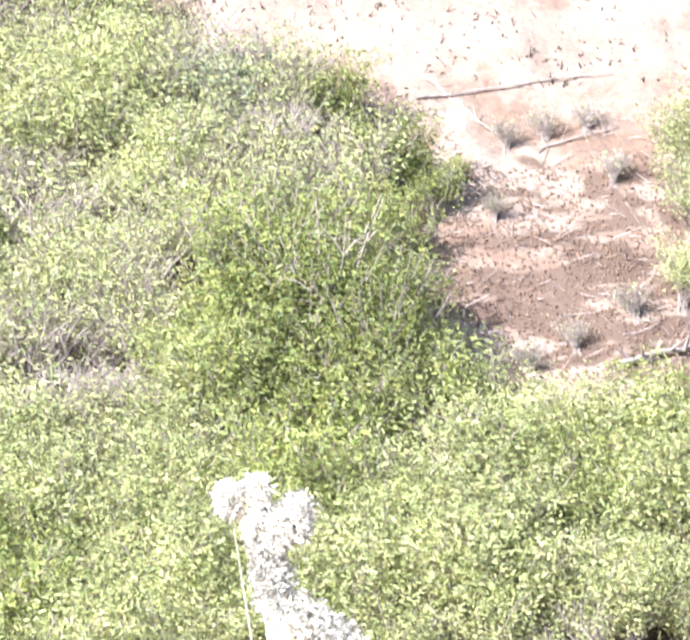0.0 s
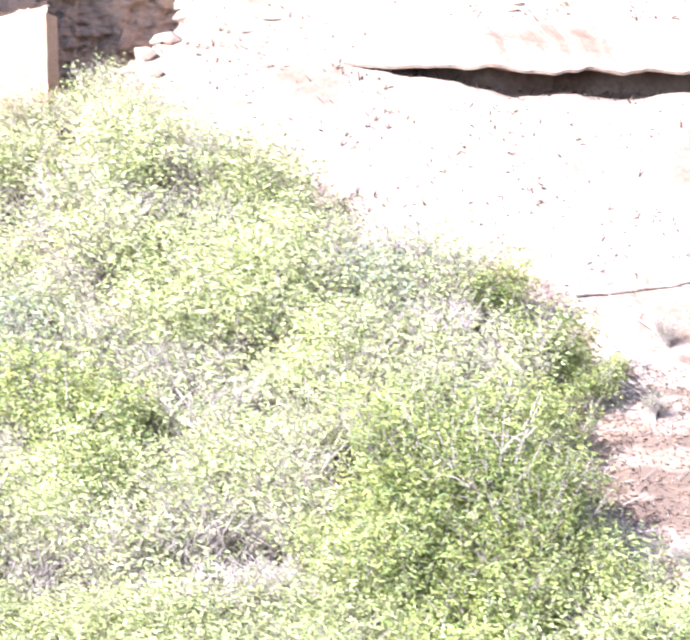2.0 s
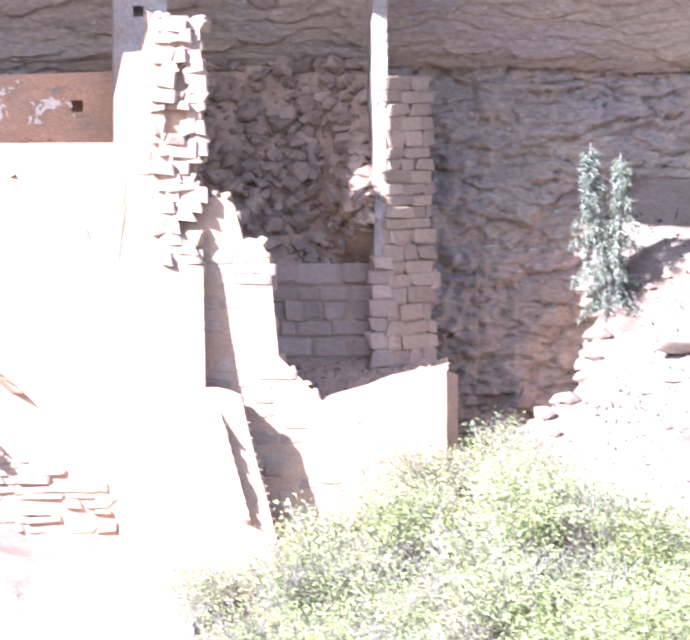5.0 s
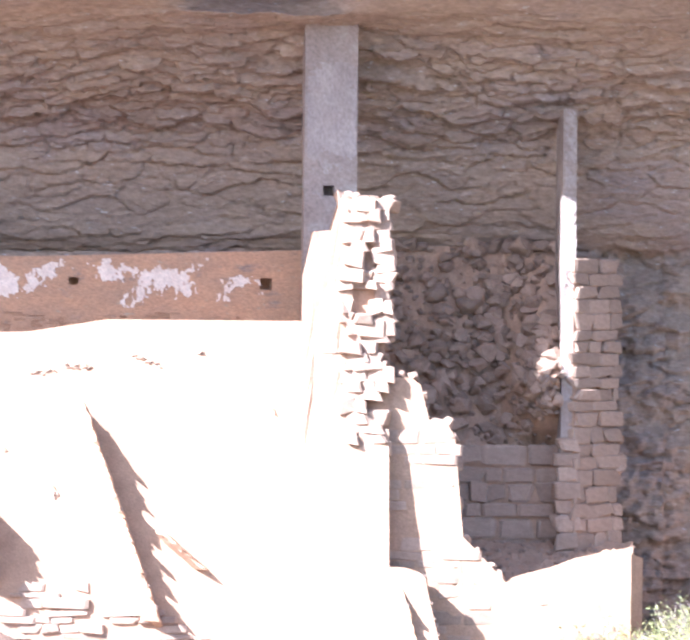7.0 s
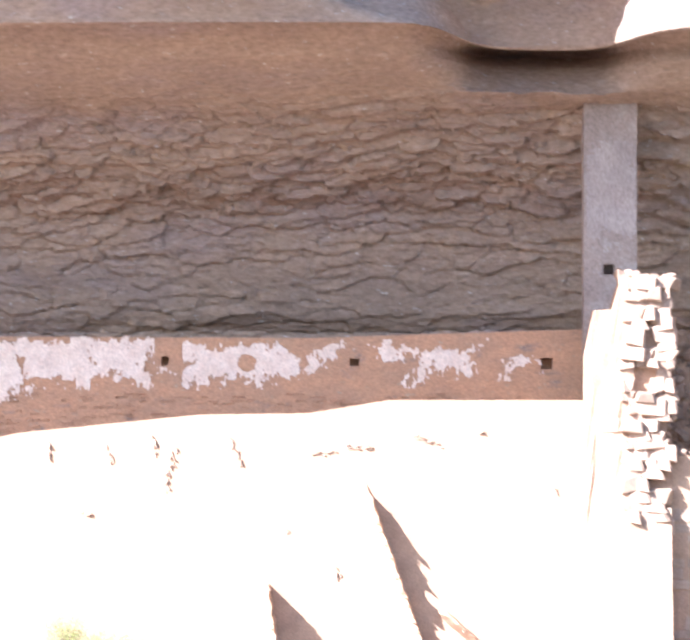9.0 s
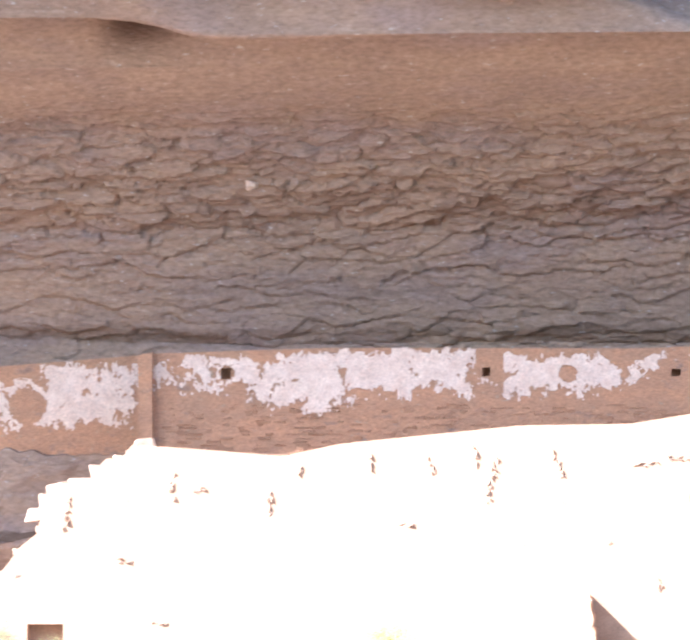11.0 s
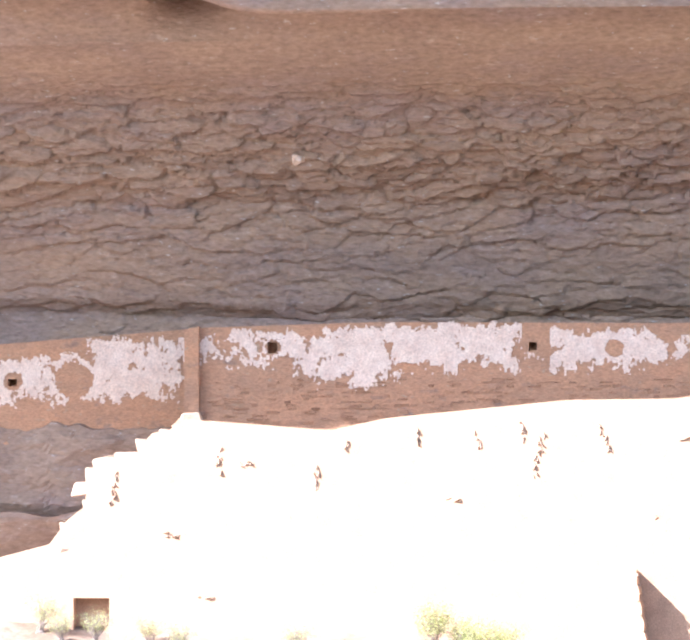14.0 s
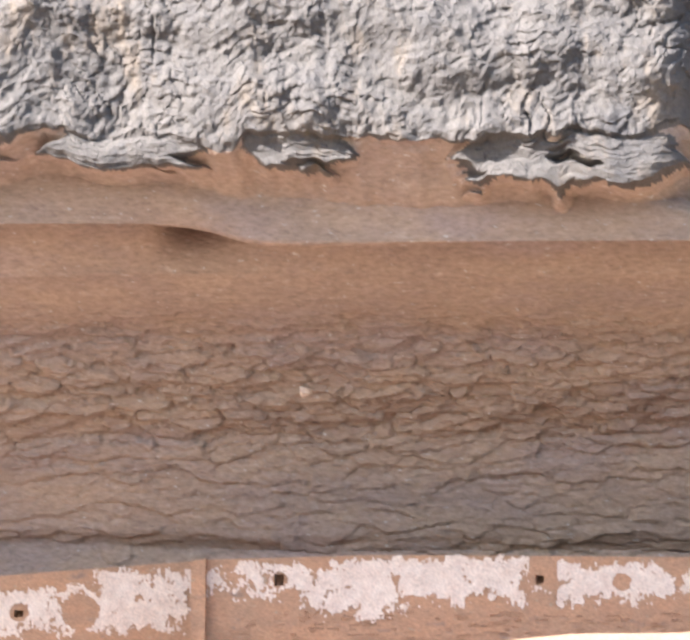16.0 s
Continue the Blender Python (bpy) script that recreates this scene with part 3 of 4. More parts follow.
plaster(back, 62.2, [(-6.95, -6.2, 0.16, 0.72, 0.62), (-6.25, -5.3, 0.12, 0.72, 0.66), (-5.35, -4.4, -0.06, 0.74, 0.82), (-4.4, -3.5, 0.12, 0.76, 0.85),
                     (-3.5, -2.75, 0.18, 0.78, 0.84), (-2.75, -2.3, 0.12, 0.48, 0.6), (-2.1, -0.75, 0.17, 0.74, 0.8), (-0.62, -0.18, 0.2, 0.72, 0.58),
                     (-0.1, 0.1, 0.55, 0.8, 0.45), (0.36, 1.0, 0.3, 0.72, 0.55), (0.9, 1.72, 0.22, 0.68, 0.76), (1.6, 1.85, 0.6, 0.8, 0.6), (2.2, 2.6, 0.2, 0.6, 0.55)], 11, bare=[(-6.04, 0.47, 0.09), (-2.46, 0.485, 0.08), (0.13, 0.47, 0.08), (-1.35, 0.45, 0.1)])
plaster(back2, 63.8, [(-15, -11.0, -0.38, 0.2, 0.8), (-11.2, -10.2, -0.36, 0.34, 0.78), (-10.2, -9.2, -0.34, 0.34, 0.74), (-9.3, -8.45, -0.32, 0.36, 0.74),
                      (-8.55, -7.3, -0.26, 0.6, 0.76)], 23, bare=[(-9.65, -0.01, 0.11), (-8.81, 0.03, 0.22)])
plaster(shaft, 61.4, [(3.34, 4.0, 2.2, 3.45, 0.95), (3.34, 3.9, 1.3, 2.2, 0.35)], 31, material=PANEL, bare=[(3.61, 1.74, 0.11)], span=(3.3, 3.97))
plaster(thin, 62.25, [(6.86, 7.02, -1.2, 2.9, 0.7)], 37, material=PANEL, span=(6.85, 7.02))
pil = slab_wall("corner_pilaster", 62.06, 0.2, [(-7.26, 0.72), (-7.06, 0.76)], -2.0, MUD, parent=back, lean=0.0)
# ---- loose stone ----
def stone_mesh(seed, rough=0.12, material=STONE):
    """A dressed block with worn, uneven edges, one unit long each way."""
    rs = random.Random(seed)
    bm = bmesh.new()
    bmesh.ops.create_cube(bm, size=1.0)
    for v in bm.verts:
        v.co += Vector((rs.uniform(-rough, rough), rs.uniform(-rough, rough), rs.uniform(-rough, rough)))
    bmesh.ops.bevel(bm, geom=bm.edges[:], offset=0.1, segments=1, affect="EDGES", profile=0.6)
    for v in bm.verts:
        v.co += Vector((rs.uniform(-0.03, 0.03), rs.uniform(-0.03, 0.03), rs.uniform(-0.03, 0.03)))
    me = bpy.data.meshes.new("stone")
    bm.to_mesh(me)
    bm.free()
    me.materials.append(material)
    return me


BLOCKS = [stone_mesh(i, 0.05) for i in range(8)]
RUBBLE = [stone_mesh(50 + i, 0.2) for i in range(10)]
CLAY = [stone_mesh(90 + i, 0.1, MUD) for i in range(6)]


def crag_mesh(seed, material=None, name="boulder"):
    """An angular broken rock: the hull of a handful of corners, edges worn off."""
    rs = random.Random(seed)
    bm = bmesh.new()
    for _ in range(16):
        v = Vector((rs.gauss(0, 1), rs.gauss(0, 1), rs.gauss(0, 1))).normalized() * rs.uniform(0.42, 0.62)
        bm.verts.new(v)
    got = bmesh.ops.convex_hull(bm, input=bm.verts[:])
    bmesh.ops.delete(bm, geom=[g for g in got["geom_interior"] if isinstance(g, bmesh.types.BMVert)], context="VERTS")
    bmesh.ops.dissolve_limit(bm, angle_limit=0.35, verts=bm.verts[:], edges=bm.edges[:])
    bmesh.ops.bevel(bm, geom=bm.edges[:], offset=0.035, segments=1, affect="EDGES")
    me = bpy.data.meshes.new(name)
    bm.to_mesh(me)
    bm.free()
    me.materials.append(material or ROCK)
    return me


CRAGS = [crag_mesh(i) for i in range(8)]
PALECRAGS = [crag_mesh(20 + i, SLOPE) for i in range(6)]
FALL = [crag_mesh(40 + i, FALLEN, "stone") for i in range(10)]
RAGGED = [crag_mesh(70 + i, STONE, "stone") for i in range(10)]


def stone(parent, p, size, spin=(0, 0, 0), pool=None, name="stone"):
    ob = new(name, random.choice(pool or BLOCKS))
    ob.parent = parent
    ob.location, ob.rotation_euler, ob.scale = p, spin, size
    return ob


def courses(parent, d, X0, X1, Z0, Z1, inside, h=0.2, w=0.42, out=0.05, deep=0.16, jag=0.02, skip=0.0, pool=None):
    """Coursed blocks standing proud of a wall face, wherever inside(X, Z) says so."""
    Z = Z0
    while Z < Z1:
        hh = h * rnd(0.6, 1.3)
        X = X0 + rnd(-w, 0)
        while X < X1:
            ww = w * rnd(0.45, 1.6)
            if inside(X + 0.03, Z + hh * 0.8) and inside(X + ww - 0.03, Z + hh * 0.8) and random.random() >= skip:
                p = at(X + ww / 2, Z + hh / 2, d)
                stone(parent, (p.x, d + deep / 2 - out - rnd(0, jag), p.z), (ww - 0.008, deep, (hh - 0.006) * rnd(0.9, 1.0)),
                      (rnd(-.03, .03), rnd(-.03, .03), rnd(-.05, .05)), pool or (RUBBLE if random.random() < 0.2 else BLOCKS))
            X += ww
        Z += hh


def under(top, margin=0.0):
    return lambda X, Z: top[0][0] <= X <= top[-1][0] and Z < lerp_list(top, X) - margin


courses(block, 62.7, 5.35, 6.9, -3.6, -1.6, lambda X, Z: Z < -1.66, 0.25, 0.45, out=0.03, jag=0.05, pool=BLOCKS + RUBBLE)


def build_pillar():
    """Corner pillar beside the block wall, its broad face turned away from the sun."""
    foot = [at(7.0, 0, 62.2).xy, at(7.62, 0, 62.98).xy, at(7.55, 0, 63.5).xy, at(6.95, 0, 63.2).xy]
    low, high = -4.2, 0.72
    verts = [(*p, low) for p in foot] + [(p.x + (-0.06 if n == 1 else 0), p.y, high) for n, p in enumerate(foot)]
    faces = [(n, (n + 1) % 4, 4 + (n + 1) % 4, 4 + n) for n in range(4)] + [(4, 5, 6, 7)]
    put("pillar", mesh_of("pillar", verts, faces, MORTAR), block, "tall coursed corner pillar")
    a, b = foot[0], foot[1]
    along = (b - a).normalized()
    out = Vector((along.y, -along.x))
    turn, length = math.atan2(along.y, along.x), (b - a).length
    Z = -3.9
    while Z < high + 0.05:
        hh = rnd(0.15, 0.26)
        u = 0.0
        while u < length - 0.06:
            ww = min(rnd(0.28, 0.62), length - u)
            if length - u - ww < 0.14:
                ww = length - u + rnd(-0.05, 0.09)
            p = a + along * (u + ww / 2) + out * rnd(-0.045, -0.015)
            stone(block, (p.x, p.y, Z + hh / 2), (ww - 0.01, 0.16, hh - 0.008), (rnd(-.04, .04), rnd(-.04, .04), turn + rnd(-.05, .05)), BLOCKS + RUBBLE)
            u += ww
        Z += hh
    # broken crown and a few loose corners that catch the sun
    for u, Z, k in ((0.1, 0.72, .22), (0.4, 0.8, .26), (0.7, 0.74, .24), (0.95, 0.68, .2), (0.97, 0.1, .15), (1.0, -1.72, .2), (1.0, -1.95, .16), (0.96, -2.15, .26)):
        p = a + along * (u * length) + out * (0.02 if Z < 0.6 else -0.1) + Vector((0.0, 0.05))
        stone(block, (p.x, p.y, Z), (k * 1.1, k, k * 0.8), (rnd(-.2, .2), rnd(-.2, .2), rnd(-.2, .3)), FALL)


build_pillar()
Z = -3.6
while Z < -1.75:
    hh = rnd(0.18, 0.26)
    p = at(6.93, Z + hh / 2, 62.3)
    stone(thin, p, (rnd(0.3, 0.42), 0.24, hh), (rnd(-.03, .03), rnd(-.04, .04), rnd(-.1, .25)), BLOCKS + RUBBLE)
    Z += hh
CROSS_TOP = [(4.3, -0.8), (4.85, -0.82), (4.95, -1.0), (4.97, -1.38), (5.34, -1.44), (5.4, -1.7), (5.42, -2.3), (5.46, -2.95), (5.8, -3.3), (6.1, -3.62)]
courses(cross, 59.82, 4.45, 6.0, -5.8, -0.6, under(CROSS_TOP), 0.17, 0.34, out=0.004, jag=0.006, skip=0.5)
for X, Z in ((4.6, -0.8), (4.8, -0.82), (4.9, -1.05), (4.93, -1.25), (5.1, -1.42), (5.28, -1.46), (5.36, -1.65), (5.4, -2.0), (5.36, -2.3), (5.4, -2.55), (5.42, -2.8), (5.5, -3.05), (5.68, -3.25), (5.85, -3.38), (6.0, -3.52)):
    p = at(X, Z, 59.98)
    stone(cross, p, (rnd(.18, .26), 0.34, rnd(.14, .24)), (rnd(-.15, .15), rnd(-.3, .3), rnd(-.4, .4)), FALL)
courses(low, 59.78, 5.7, 7.75, -5.6, -3.1, under([(5.6, -3.66), (6.8, -3.42), (7.93, -3.15)], 0.1), 0.2, 0.5, out=0.004, jag=0.004, skip=0.65)
for root, line in STUBS:
    for p in line[3:-2:5]:
        k = rnd(0.07, 0.13)
        stone(root, p + Vector((rnd(.02, .04), 0.1, rnd(-.03, .02))), (k * rnd(.6, .9), 0.1, k * rnd(.6, 1)), (rnd(-.2, .2), rnd(-.3, .3), rnd(-.4, .4)), RAGGED)
for i in range(24):
    Z = -3.55 - 0.11 * i
    X = lerp_list([(-6.4, 5.6), (-6.0, 5.52), (-4.9, 5.28), (-3.85, 5.02), (-3.5, 4.93)], Z) - 0.05
    p = at(X, Z, 59.5)
    stone(buttress, (p.x, 59.62 - 0.13 * (-Z - 0.9), p.z), (rnd(.16, .26), 0.26, rnd(.08, .14)), (rnd(-.1, .1), rnd(-.2, .2), rnd(-.2, .2)), RAGGED)
# toothed rubble core on the pier's right half
# unseen slab added behind the pier to keep sun off the block wall
slab_wall("return_wall", 60.45, 0.94, [(3.58, 1.0), (4.02, 1.0)], -7.0, MORTAR, parent=pier)
slab_wall("pier_foot", 59.71, 0.4, [(3.8, -1.75), (4.05, -1.6), (4.2, -1.7), (4.46, -1.55)], -7.0, MORTAR, step=0.05, rough=0.03, parent=pier, lean=0.15)
core = slab_wall("rubble_core", 59.86, 0.4, [(3.8, 1.5), (4.4, 1.5)], -7.0, MORTAR, rough=0.06, parent=pier, lean=0.15)
Z = -1.85
while Z < 1.6:
    hh = rnd(0.1, 0.19)
    X = 3.78 + rnd(0, 0.12)
    end = 4.46 if Z < -1.3 else 4.5 + 0.16 * noise.noise((Z * 2.2, 1, 1)) + rnd(-0.04, 0.06)
    while X < end - 0.06:
        ww = min(rnd(0.13, 0.36), end - X)
        pocket = noise.noise((X * 2.6, Z * 2.8, 6)) > 0.32 and X > 3.8
        p = at(X + ww / 2, Z + hh / 2, 59.75)
        out = rnd(-0.02, 0.015) + (0.16 if pocket else 0.0)
        stone(pier, (p.x, 59.9 - 0.15 * max(0, -Z - 0.9) + out, p.z), (ww * 1.2, 0.42, hh * 1.3), (rnd(0, .1), rnd(-.07, .07), rnd(-.14, .02)), RAGGED if pocket else RUBBLE)
        X += ww
    Z += hh
courses(pier, 59.75, 3.35, 3.95, -5.6, 1.1, under([(3.3, 0.54), (3.42, 1.18), (3.9, 1.2)], 0.08), 0.2, 0.4, out=0.004, jag=0.004, skip=0.6)
for i in range(7):
    p = at(3.76 + i * 0.115, 1.64 + rnd(-.03, .05), 59.8)
    stone(pier, p + Vector((0, 0.1, -0.05)), (rnd(.16, .26), 0.35, rnd(.16, .26)), (rnd(-.3, .3), rnd(-.3, .3), rnd(-.4, .4)), RAGGED)
FRONT_LOW = [(-1.2, -3.6), (0.9, -3.7), (2.0, -4.3), (3.3, -4.7)]
courses(front, 60.0, -1.2, 3.3, -5.4, -3.5, under(FRONT_LOW), 0.12, 0.36, out=0.02, jag=0.04, skip=0.3, pool=RUBBLE)
# broken patches where the facing has come loose
for X, Z, n, tall in ((-6.79, -1.1, 5, 1), (-5.44, -1.34, 5, 1), (-8.24, -1.49, 7, 1), (-2.39, -1.0, 9, 1), (-3.2, -0.82, 4, 1), (-6.41, -1.13, 3, 0), (-4.04, -0.78, 3, 1),
                      (-1.47, -0.8, 6, 1), (-0.26, -0.77, 4, 0), (0.2, -0.7, 5, 0), (1.15, -0.62, 6, 0), (-2.6, -0.72, 4, 1), (-3.5, -1.62, 2, 0), (-0.75, -1.86, 1, 0),
                      (-0.08, -2.46, 2, 1), (-6.96, -2.97, 2, 0), (-7.45, -2.13, 3, 0), (2.9, -1.3, 1, 1), (-5.0, -0.9, 2, 1), (1.9, -0.5, 2, 0)):
    a = (1.5 if tall else 0.15) + rnd(-.3, .3)
    for k in range(2 * n):
        u = (k / 2 - n / 2) * 0.07 + rnd(-.02, .02)
        p = at(X + u * math.cos(a) + rnd(-.035, .035), Z - u * math.sin(a) + rnd(-.03, .03), 60.0)
        stone(front, (p.x, 60.0, p.z), (rnd(.02, .05), rnd(.04, .12), rnd(.05, .12)) if tall else (rnd(.06, .13), rnd(.04, .1), rnd(.015, .035)), (rnd(-.3, .3), rnd(-.6, .6), rnd(-.3, .3)), RAGGED)
courses(back, 62.2, -6.9, 3.1, -0.75, 0.1, lambda X, Z: Z < 0.05 + 0.2 * noise.noise((X * 0.9, 1, 1)), 0.05, 0.16, out=0.004, jag=0.01, skip=0.6, pool=CLAY)
# stones along the steps of the shadow-shaped top edge
for X, Z in ((-9.05, -2.2), (-8.9, -1.95), (-8.6, -1.62), (-8.72, -1.36), (-8.62, -1.2), (-8.4, -1.03), (-8.1, -0.98), (-7.86, -0.8), (-7.6, -0.68), (-7.36, -0.42), (-7.33, -0.56)):
    p = at(X + rnd(.06, .16), Z - 0.09, 60.26)
    stone(front, p + Vector((rnd(-.08, .08), 0.03, -0.03)), (rnd(.2, .34), 0.44, rnd(.14, .24)), (rnd(-.1, .1), rnd(-.15, .15), rnd(-.2, .2)), RUBBLE)


def pile(name, label, spots, pool, sizes):
    root = new(name)
    for p in spots:
        k = rnd(*sizes) if random.random() < 0.75 else sizes[1] * rnd(1.0, 1.5)
        stone(root, p, (k * rnd(.8, 1.3), k * rnd(.7, 1.1), k * rnd(.55, 1)), (rnd(-.6, .6), rnd(-.6, .6), rnd(0, 6)), pool)
    return tagged(root, label, "rubble")


def sheet(name, fn, nx, nz, material, label, category):
    """An uneven sloping bank of fill; fn(u, v) gives a place."""
    verts = [fn(i / nx, j / nz) for j in range(nz + 1) for i in range(nx + 1)]
    faces = [(j * (nx + 1) + i, j * (nx + 1) + i + 1, (j + 1) * (nx + 1) + i + 1, (j + 1) * (nx + 1) + i) for j in range(nz) for i in range(nx)]
    return tagged(put(name, mesh_of(name, verts, faces, material)), label, category, kind="structure")


def fill_at(u, v):
    X, Z = 4.3 + 2.52 * u, -2.2 + 3.2 * v
    p = at(X, Z, 62.95 + 1.3 * v - 1.6 * min(1, max(0, (X - 6.0) / 0.6)) * min(1, max(0, 1.25 - v)) * min(1, max(0, (Z + 1.85) / 1.0)))
    p.y += 0.12 * noise.noise((X * 2, Z * 2, 1)) + 0.06 * noise.noise((X * 7, Z * 7, 1))
    return p


def bank_at(u, v):
    X = -16 + 9.1 * u
    top = -0.62 + 0.14 * noise.noise((X * 1.4, 0, 3)) + 0.07 * noise.noise((X * 5, 1, 3))
    Z = -4.5 + (top + 4.5) * min(1, v / 0.94)
    p = at(X, Z, 63.74 + 0.10 * noise.noise((X * 1.2, Z * 3, 8)) + 0.04 * noise.noise((X * 4, Z * 9, 8)))
    p.y += max(0, v - 0.94) * 9 + 1.0 * max(0, -1.7 - Z)
    return p


def shelf_at(u, v):
    X = -16 + 8.1 * u
    top = -1.86 + 0.05 * u + 0.09 * noise.noise((X * 1.8, 5, 3))
    Z = -4.5 + (top + 4.5) * min(1, v / 0.9)
    p = at(X, Z, 63.5 + 0.12 * noise.noise((X * 1.1, Z * 2, 18)) + 0.04 * noise.noise((X * 4, Z * 6, 8)))
    p.y += max(0, v - 0.9) * 6 + 1.1 * max(0, -1.9 - Z)
    return p


sheet("rock_bank", bank_at, 140, 60, ROCK, "bedrock bank carrying the plastered wall", "rock")
sheet("rock_shelf", shelf_at, 120, 40, ROCK, "low shaded bedrock shelf under the back wall", "rock")
sheet("rubble_bank", fill_at, 60, 60, MORTAR, "bank of earth and small rubble behind the walls", "earth")
pile("rubble_pile", "heap of fallen sandstone blocks in the shaded room",
     [fill_at(random.random() ** 0.8, min(1, abs(random.gauss(0.6, 0.27)))) + Vector((0, -0.08, 0)) for _ in range(300)], FALL, (0.1, 0.27))
pile("sunlit_rubble", "sunlit sandstone blocks heaped against the pillar",
     [fill_at(rnd(0.8, 0.99), rnd(0.28, 0.72)) + Vector((0, -0.06, 0)) for _ in range(70)], FALL, (0.09, 0.24))
pile("rubble_chips", "small sandstone chips filling the rubble bank",
     [fill_at(random.random(), random.random()) + Vector((0, -0.02, 0)) for _ in range(620)], FALL, (0.04, 0.11))


def floor_at(u, v):
    X = 5.35 + 2.5 * u
    p = at(X, -3.85 + 0.8 * v, 60.05 + 2.68 * v)
    p.z += 0.05 * noise.noise((X * 5, v * 9, 1)) + 0.04 * noise.noise((X * 14, v * 20, 1))
    return p


sheet("room_floor", floor_at, 60, 50, MORTAR, "gravelly earth floor inside the ruined room", "floor")
pile("gravel_scatter", "loose gravel and chips on the room floor", [floor_at(random.random(), random.random()) for _ in range(200)], FALL, (0.03, 0.09))


def boulder(X, Z, d, size, label="weathered sandstone boulder at the foot of the cliff"):
    ob = new("boulder", random.choice(CRAGS))
    p = at(X, Z, d)
    ob.location, ob.rotation_euler, ob.scale = p, (rnd(-.4, .4), rnd(-.4, .4), rnd(0, 6)), size
    return tagged(ob, label, "rock", group="boulders by the cliff")


boulder(8.92, -3.62, on_slope(8.92, -3.8).y, (0.24, 0.24, 0.42), "pale upright sandstone boulder at the shade's edge")
for i in range(46):
    X = 7.75 + 1.8 * random.random()
    y = rnd(60.6, 63.6)
    k = rnd(0.1, 0.32)
    z = ground_z(X * y / 60, y)
    boulder(X, (z + k * 0.2) * 60 / y, y, (k * rnd(.9, 1.5), k, k * rnd(.6, 1)))
spot = new("mineral_crust", CRAGS[0].copy())
spot.data.materials.clear()
spot.data.materials.append(WHITE)
spot.location, spot.scale = CRUST, (0.22, 0.26, 0.17)
tagged(spot, "small white mineral crust on the alcove wall", "crust")


# ---- overhanging ledge on the slickrock ----
def build_ledge():
    verts, faces = [], []
    xs = np.arange(11.95, 19.8, 0.06)
    for x in xs:
        e = ledge_line(x)
        g = ledge_gap(x) * (1 + 0.35 * noise.noise((x * 1.6, 3, 3)) + 0.08 * noise.noise((x * 6, 3, 3)))
        base = lerp_list(BASE, x) + 0.7 * (e - 58)
        wob = 0.12 * noise.noise((x * 1.3, 0, 6)) + 0.03 * noise.noise((x * 5, 0, 6))
        thick = 0.1 + 0.06 * noise.noise((x * 2.0, 1, 1))
        zb = base + 0.1 * noise.noise((x * .8, e * .8, 3))
        for dy, dz in ((1.35, 0.98), (0.55, g + thick + 0.32), (0.06, g + thick), (-0.02 + 0.02, g + thick * 0.45), (0.03, g), (0.5, g - 0.02), (1.1, g - 0.04)):
            verts.append((x, e + dy + wob * (1 if dy < 0.1 else 0.0), zb + dz + 0.02 * noise.noise((x * 4, dy * 4, 2))))
    m = 7
    for i in range(len(xs) - 1):
        for k in range(m - 1):
            a = i * m + k
            faces.append((a, a + 1, a + m + 1, a + m))
    ob = put("rock_ledge", mesh_of("rock_ledge", verts, faces, SLOPE))
    tagged(ob, "overhanging slickrock ledge with a dark hollow beneath", "ledge", kind="structure")


build_ledge()


# ---- shrubs ----
def shrub(leaves, height, spread, label, material, size=0.066, stems=16, r=0.012, puff=(0.18, 0.4)):
    root = new("shrub")
    (v, f), tips = branchy(stems, height, spread, r)
    put("woody_frame", mesh_of("woody_frame", v, f, TWIG), root)
    if leaves:
        put("crown", leaf_cloud([(t, rnd(*puff)) for t in tips], leaves, size, "crown", material), root)
    return tagged(root, label, "shrub", group="shrubs on the slope")


OAK = [shrub(3500, 1.6, 0.85, "leafy green oak shrub on the slope", LEAF, 0.05, 24, 0.011, (0.1, 0.32)) for _ in range(3)]
YOUNG = [shrub(3100, 1.5, 0.85, "bright yellow-green young oak shrub", LEAF_YELLOW, 0.047, 26, 0.011, (0.1, 0.32)) for _ in range(3)]
SAGE = [shrub(1300, 0.9, 0.6, "grey-green sagebrush among the oaks", LEAF_GREY, 0.05, 20, 0.008) for _ in range(2)]
BARE = [shrub(160, 1.1, 0.85, "leafless grey twiggy shrub", LEAF_YELLOW, 0.056, 50, 0.01) for _ in range(2)]
THIN = [shrub(1250, 1.3, 0.85, "thin oak shrub with grey stems showing", LEAF_YELLOW, 0.046, 42, 0.011, (0.08, 0.3)) for _ in range(3)]
TALL = [shrub(7600, 2.7, 1.25, "tall dense green oak thicket", LEAF, 0.052, 52, 0.018, (0.12, 0.34)) for _ in range(2)]
EDGE = [(5.6, -6.4), (7.0, -5.5), (8.4, -4.95), (9.5, -5.1), (10.6, -5.8), (12.5, -6.2), (13.9, -6.45), (14.5, -7.1), (14.9, -7.9), (15.3, -9.0), (15.6, -10.5), (16.2, -12.2)]
used = set()


def plant(pool, p, k=1.0):
    fresh = [o for o in pool if o.name not in used]
    ob = fresh[0] if fresh else random.choice(pool)
    m = Matrix.LocRotScale(p, Euler((rnd(-.15, .15), rnd(-.15, .15), rnd(0, 6.28))), None)
    if ob.name in used:
        ob = copy_thing(ob, m)
    else:
        used.add(ob.name)
        ob.matrix_basis = m
    ob.scale = (k, k, k)
    return ob


Z = -5.6
